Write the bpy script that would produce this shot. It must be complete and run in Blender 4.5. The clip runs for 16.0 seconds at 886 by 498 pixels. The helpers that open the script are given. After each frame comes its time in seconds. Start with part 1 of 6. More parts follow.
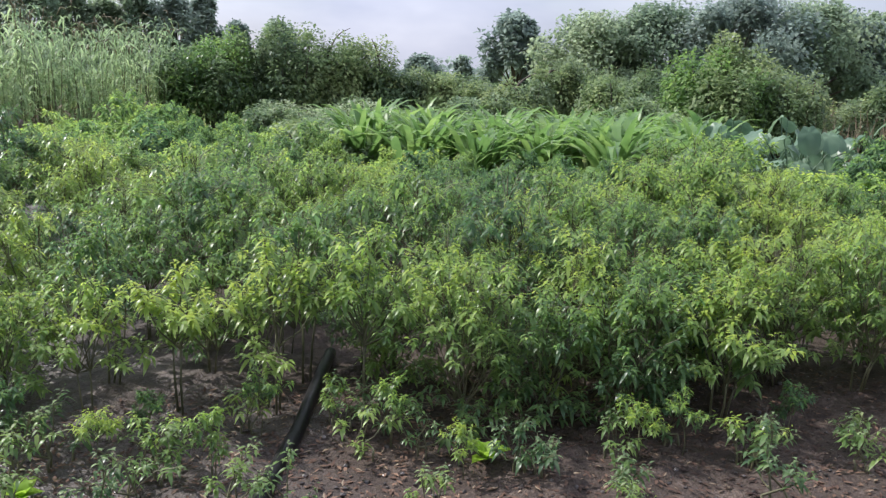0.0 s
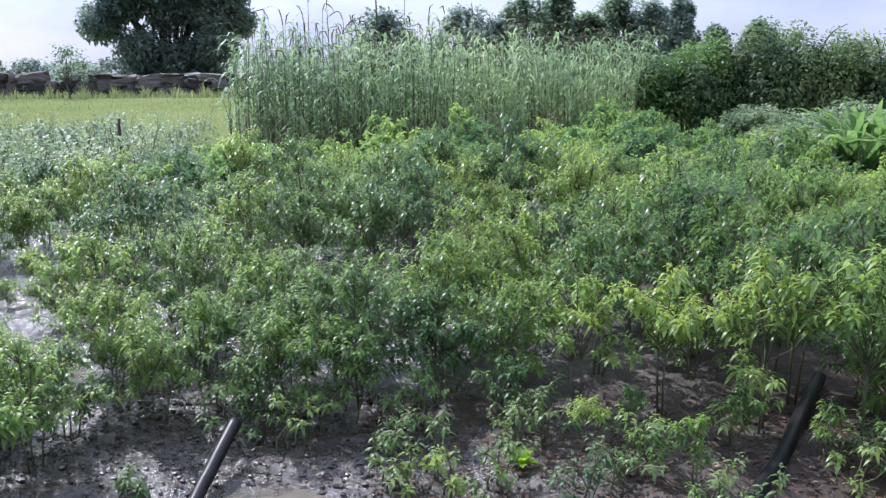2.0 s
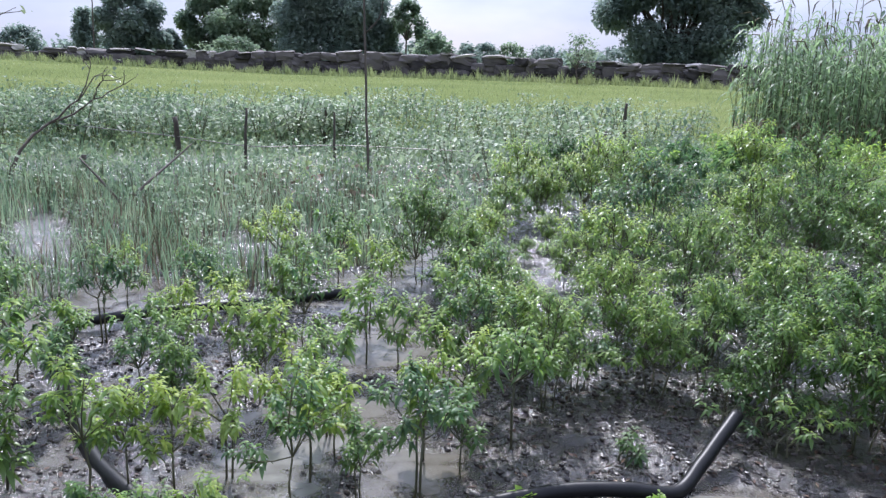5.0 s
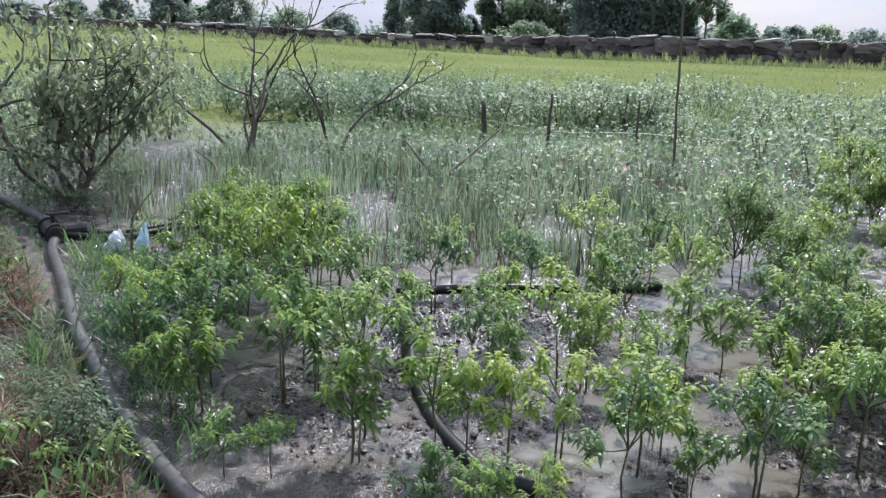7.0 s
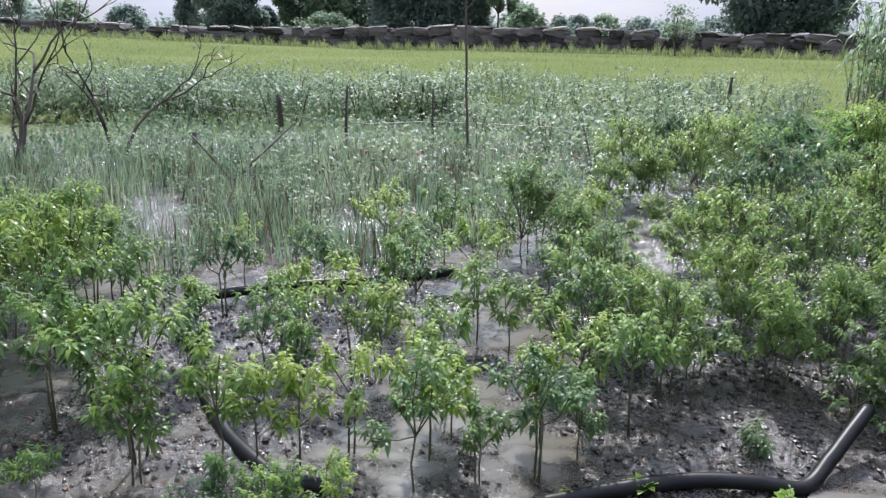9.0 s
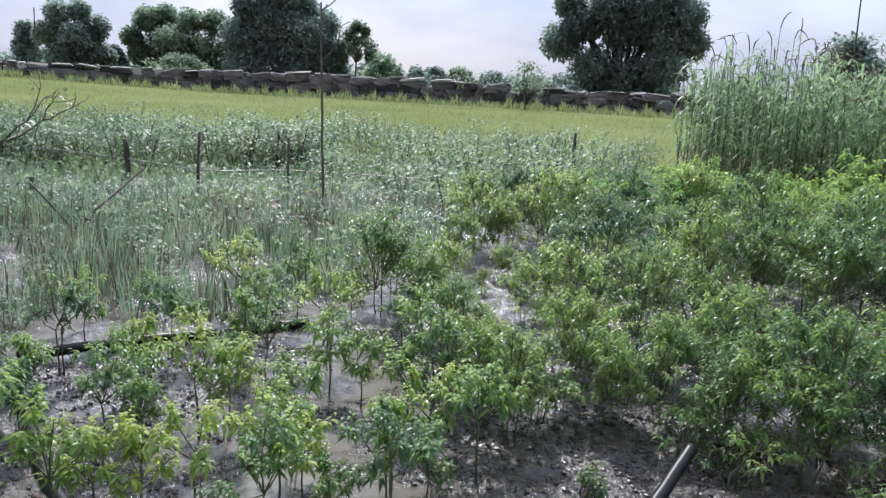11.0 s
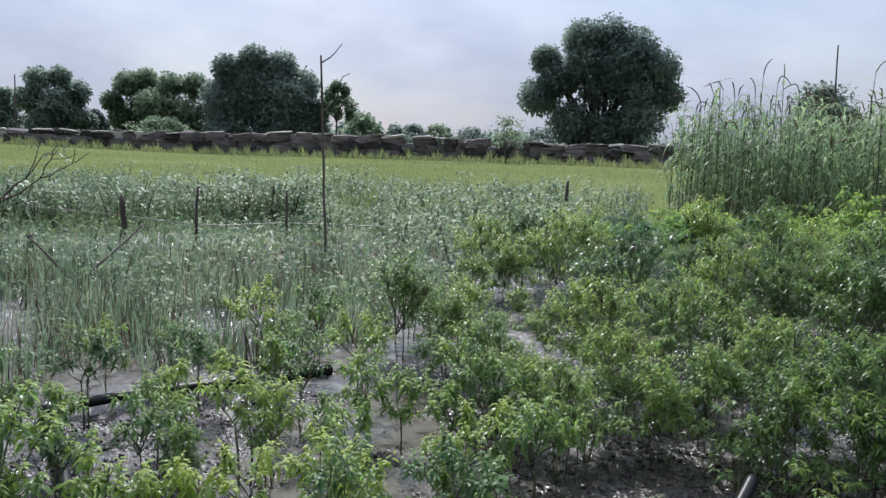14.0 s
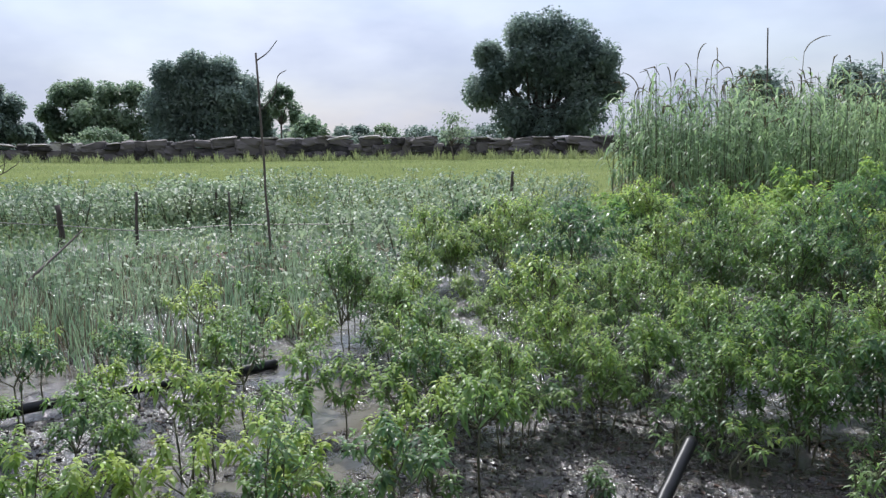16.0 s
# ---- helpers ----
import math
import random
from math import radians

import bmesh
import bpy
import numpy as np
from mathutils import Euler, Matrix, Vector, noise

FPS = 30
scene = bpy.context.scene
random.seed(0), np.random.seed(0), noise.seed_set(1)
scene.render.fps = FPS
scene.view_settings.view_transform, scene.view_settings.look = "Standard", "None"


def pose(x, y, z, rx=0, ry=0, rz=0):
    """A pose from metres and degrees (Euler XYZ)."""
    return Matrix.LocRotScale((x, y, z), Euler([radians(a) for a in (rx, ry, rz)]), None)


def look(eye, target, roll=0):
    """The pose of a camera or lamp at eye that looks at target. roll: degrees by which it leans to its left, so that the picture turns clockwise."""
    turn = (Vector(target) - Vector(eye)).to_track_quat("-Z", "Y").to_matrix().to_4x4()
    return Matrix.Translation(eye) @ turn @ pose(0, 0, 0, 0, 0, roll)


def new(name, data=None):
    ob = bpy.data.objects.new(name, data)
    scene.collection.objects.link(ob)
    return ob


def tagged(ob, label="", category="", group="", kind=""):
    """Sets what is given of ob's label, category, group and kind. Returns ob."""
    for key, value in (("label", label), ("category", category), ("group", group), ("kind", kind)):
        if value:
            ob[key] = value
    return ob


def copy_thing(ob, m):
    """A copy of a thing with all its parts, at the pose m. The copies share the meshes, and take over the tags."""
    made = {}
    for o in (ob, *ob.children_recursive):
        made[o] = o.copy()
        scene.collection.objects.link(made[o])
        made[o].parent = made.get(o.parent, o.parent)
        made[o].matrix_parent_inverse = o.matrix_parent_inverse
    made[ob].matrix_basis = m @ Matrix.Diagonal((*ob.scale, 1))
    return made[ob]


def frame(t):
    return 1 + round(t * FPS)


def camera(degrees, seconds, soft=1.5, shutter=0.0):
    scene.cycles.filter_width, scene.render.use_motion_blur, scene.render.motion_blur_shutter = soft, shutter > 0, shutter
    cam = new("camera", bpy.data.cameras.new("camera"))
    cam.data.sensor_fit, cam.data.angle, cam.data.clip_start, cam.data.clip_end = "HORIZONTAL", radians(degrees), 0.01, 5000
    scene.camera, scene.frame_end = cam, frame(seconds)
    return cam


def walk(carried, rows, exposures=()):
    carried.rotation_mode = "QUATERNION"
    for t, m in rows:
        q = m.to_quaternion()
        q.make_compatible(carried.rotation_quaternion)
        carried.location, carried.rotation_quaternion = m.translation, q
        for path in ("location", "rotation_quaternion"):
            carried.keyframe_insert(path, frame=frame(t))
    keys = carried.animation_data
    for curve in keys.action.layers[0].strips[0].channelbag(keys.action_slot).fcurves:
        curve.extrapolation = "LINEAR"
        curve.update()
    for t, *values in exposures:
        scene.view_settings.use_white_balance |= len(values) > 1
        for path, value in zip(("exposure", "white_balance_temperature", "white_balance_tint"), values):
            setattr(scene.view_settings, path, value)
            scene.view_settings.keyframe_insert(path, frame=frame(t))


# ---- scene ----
cam = camera(57.1, 16.0, 1.35)
PATH = [
    (0, (0.481, -0.284, 1.520), (1.361, 1.461, 1.097), 1.9),
    (0.2, (0.492, -0.257, 1.523), (1.004, 1.624, 1.075), 0.2),
    (0.5, (0.448, -0.268, 1.520), (0.764, 1.660, 1.093), 1.4),
    (1, (0.444, -0.269, 1.525), (0.655, 1.676, 1.109), 1.7),
    (1.5, (0.400, -0.266, 1.524), (0.538, 1.683, 1.095), 1.3),
    (2, (0.340, -0.275, 1.521), (0.156, 1.671, 1.098), -0.5),
    (2.5, (0.333, -0.296, 1.516), (-0.021, 1.631, 1.115), -0.2),
    (3, (0.298, -0.306, 1.507), (-0.217, 1.578, 1.079), -0.0),
    (3.5, (0.252, -0.313, 1.505), (-0.457, 1.504, 1.062), -0.2),
    (4, (0.232, -0.324, 1.508), (-0.636, 1.426, 1.079), -0.5),
    (4.5, (0.190, -0.348, 1.506), (-0.818, 1.327, 1.083), 0.0),
    (5, (0.134, -0.379, 1.486), (-1.071, 1.152, 1.033), 1.5),
    (5.2, (0.113, -0.380, 1.488), (-1.145, 1.104, 1.022), 1.3),
    (7.3, (-0.036, -0.595, 1.520), (-1.709, 0.379, 1.019), 1.4),
    (7.5, (-0.040, -0.597, 1.529), (-1.730, 0.351, 1.032), 1.3),
    (8, (-0.031, -0.588, 1.521), (-1.733, 0.340, 1.030), 1.0),
    (8.5, (-0.010, -0.507, 1.516), (-1.578, 0.629, 1.016), 0.6),
    (9, (0.039, -0.452, 1.515), (-1.316, 0.925, 0.998), 0.7),
    (9.5, (0.053, -0.422, 1.505), (-1.184, 1.061, 0.984), 0.8),
    (10, (0.066, -0.399, 1.511), (-1.120, 1.125, 0.991), 0.3),
    (10.2, (0.071, -0.395, 1.504), (-1.089, 1.155, 1.002), 0.5),
    (12.3, (0.144, -0.659, 1.692), (-0.950, 0.996, 1.435), 4.9),
    (12.5, (0.125, -0.618, 1.676), (-1.002, 1.014, 1.417), 4.3),
    (13, (0.105, -0.647, 1.666), (-1.058, 0.957, 1.395), 3.5),
    (13.5, (-0.021, -0.671, 1.545), (-1.126, 0.984, 1.348), 3.7),
    (14, (-0.139, -0.597, 1.455), (-1.226, 1.061, 1.195), 1.5),
    (14.5, (-0.179, -0.648, 1.421), (-1.266, 1.012, 1.168), 1.5),
    (15, (-0.159, -0.611, 1.377), (-1.243, 1.043, 1.073), 0.7),
    (15.5, (-0.125, -0.601, 1.358), (-1.206, 1.047, 1.020), 0.8),
    (16, (-0.066, -0.567, 1.378), (-1.055, 1.152, 1.116), -0.9),
]
walk(cam, [(t, look(eye, target, roll)) for t, eye, target, roll in PATH],
     [(0.0, 0.69, 6200, 17), (1.5, 0.67, 5750, 18), (3.0, 0.6, 5600, 20), (5.0, 0.54, 5650, 18), (7.3, 0.47, 5950, 15), (10.2, 0.5, 5900, 16),
      (12.5, 0.1, 5950, 13), (13.5, 0.04, 5950, 13), (14.5, 0.1, 5950, 13), (15.5, 0.26, 5950, 13), (16.0, 0.24, 5950, 13)])

# ---- light ----
SUN_AZ, SUN_EL = 42.0, 47.0          # degrees to the left of +y, degrees above the horizon
world = bpy.data.worlds.new("sky")
scene.world = world
world.use_nodes = True
wn, wl = world.node_tree.nodes, world.node_tree.links
wn.clear()
sky = wn.new("ShaderNodeTexSky")
sky.sky_type, sky.sun_disc = "NISHITA", False
sky.sun_elevation, sky.sun_rotation = radians(SUN_EL), radians(-SUN_AZ)
sky.air_density, sky.dust_density, sky.ozone_density = 1.2, 1.6, 2.0
wtc = wn.new("ShaderNodeTexCoord")
wmap = wn.new("ShaderNodeMapping")
wmap.inputs["Scale"].default_value = (1.0, 1.0, 2.6)
wnoise = wn.new("ShaderNodeTexNoise")
wnoise.inputs["Scale"].default_value, wnoise.inputs["Detail"].default_value = 3.2, 5.0
wramp = wn.new("ShaderNodeValToRGB")
wramp.color_ramp.elements[0].position, wramp.color_ramp.elements[0].color = 0.36, (0.6, 0.6, 0.6, 1)
wramp.color_ramp.elements[1].position, wramp.color_ramp.elements[1].color = 0.62, (0.9, 0.9, 0.9, 1)
cloud_col = wn.new("ShaderNodeTexNoise")
cloud_col.inputs["Scale"].default_value, cloud_col.inputs["Detail"].default_value = 5.0, 4.0
cloud_ramp = wn.new("ShaderNodeValToRGB")
cloud_ramp.color_ramp.elements[0].position, cloud_ramp.color_ramp.elements[0].color = 0.35, (4.3, 4.7, 5.8, 1)
cloud_ramp.color_ramp.elements[1].position, cloud_ramp.color_ramp.elements[1].color = 0.65, (6.0, 6.3, 7.1, 1)
wmix = wn.new("ShaderNodeMixRGB")
wbg = wn.new("ShaderNodeBackground")
wbg.inputs["Strength"].default_value = 0.11
wout = wn.new("ShaderNodeOutputWorld")
wl.new(wtc.outputs["Generated"], wmap.inputs["Vector"])
wl.new(wmap.outputs["Vector"], wnoise.inputs["Vector"])
wl.new(wmap.outputs["Vector"], cloud_col.inputs["Vector"])
wl.new(wnoise.outputs["Fac"], wramp.inputs["Fac"])
wl.new(cloud_col.outputs["Fac"], cloud_ramp.inputs["Fac"])
wl.new(wramp.outputs["Color"], wmix.inputs["Fac"])
wl.new(sky.outputs["Color"], wmix.inputs["Color1"])
# an overcast sky is brighter overhead than at the horizon
wsep = wn.new("ShaderNodeSeparateXYZ")
wl.new(wtc.outputs["Generated"], wsep.inputs[0])
lift = wn.new("ShaderNodeMapRange")
lift.inputs["From Min"].default_value, lift.inputs["From Max"].default_value = 0.0, 1.0
lift.inputs["To Min"].default_value, lift.inputs["To Max"].default_value = 0.82, 2.4
wl.new(wsep.outputs["Z"], lift.inputs["Value"])
lifted = wn.new("ShaderNodeVectorMath")
lifted.operation = "SCALE"
wl.new(cloud_ramp.outputs["Color"], lifted.inputs[0])
sun_dot = wn.new("ShaderNodeVectorMath")
sun_dot.operation = "DOT_PRODUCT"
sun_dot.inputs[1].default_value = (-math.sin(radians(SUN_AZ)) * math.cos(radians(SUN_EL)), math.cos(radians(SUN_AZ)) * math.cos(radians(SUN_EL)), math.sin(radians(SUN_EL)))
wl.new(wtc.outputs["Generated"], sun_dot.inputs[0])
halo = wn.new("ShaderNodeMapRange")
halo.inputs["From Min"].default_value, halo.inputs["From Max"].default_value = 0.1, 0.72
halo.inputs["To Min"].default_value, halo.inputs["To Max"].default_value = 0.74, 1.0
wl.new(sun_dot.outputs["Value"], halo.inputs["Value"])
glow_lift = wn.new("ShaderNodeMath")
glow_lift.operation = "MULTIPLY"
wl.new(lift.outputs["Result"], glow_lift.inputs[0])
wl.new(halo.outputs["Result"], glow_lift.inputs[1])
wl.new(glow_lift.outputs[0], lifted.inputs["Scale"])
wl.new(lifted.outputs["Vector"], wmix.inputs["Color2"])
wl.new(wmix.outputs["Color"], wbg.inputs["Color"])
wl.new(wbg.outputs["Background"], wout.inputs["Surface"])

sun = new("sun", bpy.data.lights.new("sun", "SUN"))
sun.data.energy, sun.data.angle, sun.data.color = 3.9, radians(1.2), (1.0, 0.96, 0.88)
sun.matrix_basis = look((0, 0, 0), (math.sin(radians(SUN_AZ)) * math.cos(radians(SUN_EL)),
                                    -math.cos(radians(SUN_AZ)) * math.cos(radians(SUN_EL)), -math.sin(radians(SUN_EL))))

# ---- materials ----
rng = np.random.default_rng(7)


def shell(name, rough=0.5, metal=0.0):
    mat = bpy.data.materials.new(name)
    mat.use_nodes = True
    nt = mat.node_tree
    bsdf = nt.nodes["Principled BSDF"]
    bsdf.inputs["Roughness"].default_value, bsdf.inputs["Metallic"].default_value = rough, metal
    return mat, nt, bsdf


def ramp(nt, fac, stops):
    node = nt.nodes.new("ShaderNodeValToRGB")
    els = node.color_ramp.elements
    while len(els) < len(stops):
        els.new(0.5)
    for el, (p, c) in zip(els, stops):
        el.position, el.color = p, (*c, 1)
    nt.links.new(fac, node.inputs["Fac"])
    return node.outputs["Color"]


def noise_node(nt, scale, detail=4.0, vector=None, rough=0.55):
    node = nt.nodes.new("ShaderNodeTexNoise")
    node.inputs["Scale"].default_value, node.inputs["Detail"].default_value = scale, detail
    node.inputs["Roughness"].default_value = rough
    if vector is not None:
        nt.links.new(vector, node.inputs["Vector"])
    return node.outputs["Fac"]


def arith(nt, op, a, b, clamp=False):
    node = nt.nodes.new("ShaderNodeMath")
    node.operation, node.use_clamp = op, clamp
    for k, v in enumerate((a, b)):
        if isinstance(v, (int, float)):
            node.inputs[k].default_value = v
        else:
            nt.links.new(v, node.inputs[k])
    return node.outputs[0]


def mix(nt, fac, a, b):
    node = nt.nodes.new("ShaderNodeMixRGB")
    for k, v in zip(("Fac", "Color1", "Color2"), (fac, a, b)):
        if isinstance(v, (int, float)):
            node.inputs[k].default_value = v
        elif isinstance(v, tuple):
            node.inputs[k].default_value = (*v, 1)
        else:
            nt.links.new(v, node.inputs[k])
    return node.outputs["Color"]


def bump(nt, bsdf, height, strength, distance):
    node = nt.nodes.new("ShaderNodeBump")
    node.inputs["Strength"].default_value, node.inputs["Distance"].default_value = strength, distance
    nt.links.new(height, node.inputs["Height"])
    nt.links.new(node.outputs["Normal"], bsdf.inputs["Normal"])


def world_pos(nt):
    return nt.nodes.new("ShaderNodeNewGeometry").outputs["Position"]


def foliage(name, dark, mid, light, rough=0.42, glow=0.35, patch=1.6, own=0.22, shine=0.38):
    """Leaves: each leaf its own tone, drifting over the stand; light passes through the blade."""
    mat, nt, bsdf = shell(name, rough)
    geo = nt.nodes.new("ShaderNodeNewGeometry")
    info = nt.nodes.new("ShaderNodeObjectInfo")
    drift = noise_node(nt, patch, 2.0, geo.outputs["Position"])
    f = arith(nt, "ADD", arith(nt, "MULTIPLY", geo.outputs["Random Per Island"], 0.42),
              arith(nt, "ADD", arith(nt, "MULTIPLY", drift, 1.5), arith(nt, "MULTIPLY", info.outputs["Random"], own)))
    col = ramp(nt, arith(nt, "SUBTRACT", f, 0.46 + own * 0.5), [(0.08, dark), (0.5, mid), (0.92, light)])
    nt.links.new(col, bsdf.inputs["Base Color"])
    bsdf.inputs["Specular IOR Level"].default_value = shine
    trans = nt.nodes.new("ShaderNodeBsdfTranslucent")
    hsv = nt.nodes.new("ShaderNodeHueSaturation")
    hsv.inputs["Value"].default_value, hsv.inputs["Saturation"].default_value = 1.5, 1.0
    nt.links.new(col, hsv.inputs["Color"])
    nt.links.new(hsv.outputs["Color"], trans.inputs["Color"])
    both = nt.nodes.new("ShaderNodeMixShader")
    both.inputs["Fac"].default_value = glow
    nt.links.new(bsdf.outputs[0], both.inputs[1])
    nt.links.new(trans.outputs[0], both.inputs[2])
    nt.links.new(both.outputs[0], nt.nodes["Material Output"].inputs["Surface"])
    return mat


def grained(name, a, b, scale=30.0, rough=0.7, depth=0.004, stretch=(1, 1, 1), metal=0.0, own=0.12):
    mat, nt, bsdf = shell(name, rough, metal)
    tc = nt.nodes.new("ShaderNodeTexCoord")
    mp = nt.nodes.new("ShaderNodeMapping")
    mp.inputs["Scale"].default_value = stretch
    nt.links.new(tc.outputs["Object"], mp.inputs["Vector"])
    fine = noise_node(nt, scale, 6.0, mp.outputs["Vector"])
    coarse = noise_node(nt, scale / 7, 3.0, mp.outputs["Vector"])
    info = nt.nodes.new("ShaderNodeObjectInfo")
    f = arith(nt, "ADD", arith(nt, "MULTIPLY", fine, 0.5), arith(nt, "ADD", arith(nt, "MULTIPLY", coarse, 0.5), arith(nt, "MULTIPLY", arith(nt, "SUBTRACT", info.outputs["Random"], 0.4), own)))
    nt.links.new(ramp(nt, f, [(0.36, a), (0.7, b)]), bsdf.inputs["Base Color"])
    bump(nt, bsdf, fine, 0.5, depth)
    return mat


CHILLI = foliage("chilli leaf", (0.061, 0.12, 0.053), (0.14, 0.23, 0.067), (0.257, 0.35, 0.092), 0.33, 0.53, 1.3, 0.66, 0.4)
CHILLI_TIP = foliage("young chilli leaf", (0.085, 0.185, 0.06), (0.215, 0.335, 0.064), (0.345, 0.425, 0.072), 0.46, 0.54, 1.3, 0.75)
RUSH = foliage("rush blade", (0.085, 0.155, 0.095), (0.21, 0.295, 0.17), (0.385, 0.435, 0.285), 0.42, 0.4, 2.5)
MULCH = foliage("brown mulch", (0.022, 0.012, 0.008), (0.07, 0.039, 0.025), (0.2, 0.122, 0.078), 0.8, 0.05, 2.0)
STRAW = foliage("dry straw", (0.095, 0.07, 0.045), (0.195, 0.15, 0.098), (0.33, 0.27, 0.185), 0.7, 0.12, 2.0)
WEED = foliage("broad weed leaf", (0.068, 0.115, 0.065), (0.168, 0.235, 0.125), (0.345, 0.4, 0.245), 0.5, 0.42, 0.9)
MEADOW = foliage("meadow grass", (0.17, 0.207, 0.085), (0.232, 0.27, 0.112), (0.3, 0.33, 0.15), 0.65, 0.36, 0.12)
# millet green lightened in the colour to allow for haze
MILLET = foliage("millet leaf", (0.13, 0.2, 0.105), (0.225, 0.31, 0.15), (0.345, 0.425, 0.215), 0.45, 0.54, 0.3)
PLUME = foliage("millet ear", (0.1, 0.085, 0.05), (0.17, 0.14, 0.08), (0.25, 0.21, 0.13), 0.75, 0.1, 2.0)
# tree leaf tone raised and blued to stand in for distance haze
HAZED_TREE = foliage("tree leaf", (0.1, 0.14, 0.12), (0.17, 0.22, 0.185), (0.25, 0.3, 0.245), 0.55, 0.58, 0.25)
TREE_PALE = foliage("pale tree leaf", (0.095, 0.145, 0.095), (0.17, 0.23, 0.145), (0.26, 0.315, 0.19), 0.55, 0.55, 0.3)
VINE = foliage("vine leaf", (0.07, 0.115, 0.055), (0.15, 0.215, 0.09), (0.28, 0.33, 0.14), 0.55, 0.4, 0.6)
CANNA = foliage("long broad leaf", (0.06, 0.125, 0.04), (0.125, 0.225, 0.06), (0.25, 0.36, 0.1), 0.4, 0.42, 2.2)
TARO = foliage("taro leaf", (0.05, 0.1, 0.06), (0.095, 0.165, 0.095), (0.16, 0.24, 0.14), 0.38, 0.32, 3.0)
THICK = foliage("thicket leaf", (0.045, 0.08, 0.045), (0.1, 0.15, 0.075), (0.19, 0.245, 0.12), 0.5, 0.4, 0.6)
LIME = foliage("lime green leaf", (0.14, 0.26, 0.02), (0.22, 0.36, 0.035), (0.3, 0.42, 0.06), 0.4, 0.45, 2.0)
SHRUB = foliage("grey-green shrub leaf", (0.085, 0.12, 0.065), (0.18, 0.22, 0.12), (0.35, 0.38, 0.255), 0.4, 0.42, 2.0)
STALK = grained("green brown stalk", (0.05, 0.055, 0.025), (0.12, 0.11, 0.05), 60, 0.6, 0.001, (1, 1, 0.2))
BARK = grained("grey brown bark", (0.045, 0.036, 0.028), (0.15, 0.12, 0.095), 24, 0.85, 0.01, (1, 1, 0.25))
WOOD = grained("weathered post wood", (0.03, 0.024, 0.018), (0.12, 0.095, 0.07), 40, 0.75, 0.004, (1, 1, 0.12))
STONE = grained("dark fieldstone", (0.025, 0.021, 0.02), (0.13, 0.112, 0.104), 2.2, 0.85, 0.03, own=0.5)
CAP = grained("pale capping stone", (0.14, 0.125, 0.115), (0.46, 0.42, 0.38), 2.6, 0.85, 0.03, own=0.4)
PIPE = grained("black polythene pipe", (0.005, 0.005, 0.0058), (0.017, 0.016, 0.016), 26, 0.42, 0.002)
PIPE.node_tree.nodes["Principled BSDF"].inputs["Specular IOR Level"].default_value = 0.26
HOSE = grained("dusty grey pipe", (0.025, 0.024, 0.0235), (0.092, 0.086, 0.081), 30, 0.5, 0.002)
IRON = grained("dark iron fitting", (0.02, 0.02, 0.022), (0.07, 0.065, 0.06), 60, 0.45, 0.001, metal=0.6)
WIRE = grained("fence wire", (0.12, 0.11, 0.1), (0.3, 0.28, 0.26), 60, 0.5, 0.0005, metal=0.5)
BAG = grained("pale plastic bag", (0.5, 0.55, 0.6), (0.78, 0.8, 0.82), 18, 0.3, 0.004)
BAG_BLUE = grained("blue plastic bag", (0.3, 0.5, 0.62), (0.6, 0.74, 0.8), 18, 0.3, 0.004)
CLOD = grained("wet mud clod", (0.014, 0.011, 0.009), (0.075, 0.06, 0.049), 20, 0.36, 0.01)

# the soil: dry crumb, wet mud, straw-brown bank and the green far field, by where they lie
SOIL, nt, bsdf = shell("field soil", 0.8)
P = world_pos(nt)
sep = nt.nodes.new("ShaderNodeSeparateXYZ")
nt.links.new(P, sep.inputs[0])
PX, PY, _ = sep.outputs
fine, mid_, broad = noise_node(nt, 55, 6, P), noise_node(nt, 9, 5, P), noise_node(nt, 1.1, 3, P)
dirt = ramp(nt, arith(nt, "ADD", arith(nt, "MULTIPLY", fine, 0.5), arith(nt, "MULTIPLY", mid_, 0.5)),
            [(0.3, (0.016, 0.011, 0.008)), (0.55, (0.05, 0.034, 0.024)), (0.75, (0.115, 0.08, 0.058))])
# pale crumbs, with the glints of wet soil painted in as specks
crumb_glint = ramp(nt, arith(nt, "ADD", arith(nt, "MULTIPLY", noise_node(nt, 150, 2, P), 0.6), arith(nt, "MULTIPLY", mid_, 0.4)), [(0.53, (0, 0, 0)), (0.6, (1, 1, 1))])
mud = ramp(nt, arith(nt, "ADD", arith(nt, "MULTIPLY", fine, 0.4), arith(nt, "MULTIPLY", mid_, 0.6)),
           [(0.3, (0.012, 0.0095, 0.008)), (0.6, (0.034, 0.027, 0.022)), (0.8, (0.082, 0.066, 0.054))])
green = ramp(nt, arith(nt, "ADD", arith(nt, "MULTIPLY", mid_, 0.4), arith(nt, "MULTIPLY", noise_node(nt, 0.12, 4, P), 0.6)),
             [(0.3, (0.1, 0.13, 0.045)), (0.5, (0.15, 0.18, 0.065)), (0.7, (0.2, 0.22, 0.09))])
dist = arith(nt, "SQRT", arith(nt, "ADD", arith(nt, "MULTIPLY", PX, PX), arith(nt, "MULTIPLY", PY, PY)), 0)
wet_edge = arith(nt, "ADD", arith(nt, "MULTIPLY", PX, -0.6), arith(nt, "MULTIPLY", broad, 1.6))
wet = arith(nt, "MULTIPLY", arith(nt, "SUBTRACT", wet_edge, -0.08, True), arith(nt, "MULTIPLY", arith(nt, "ADD", PY, 0.25), 4.0, True), True)
far = arith(nt, "MULTIPLY", arith(nt, "SUBTRACT", arith(nt, "ADD", dist, arith(nt, "MULTIPLY", broad, 3.0)), 12.5), 0.25, True)
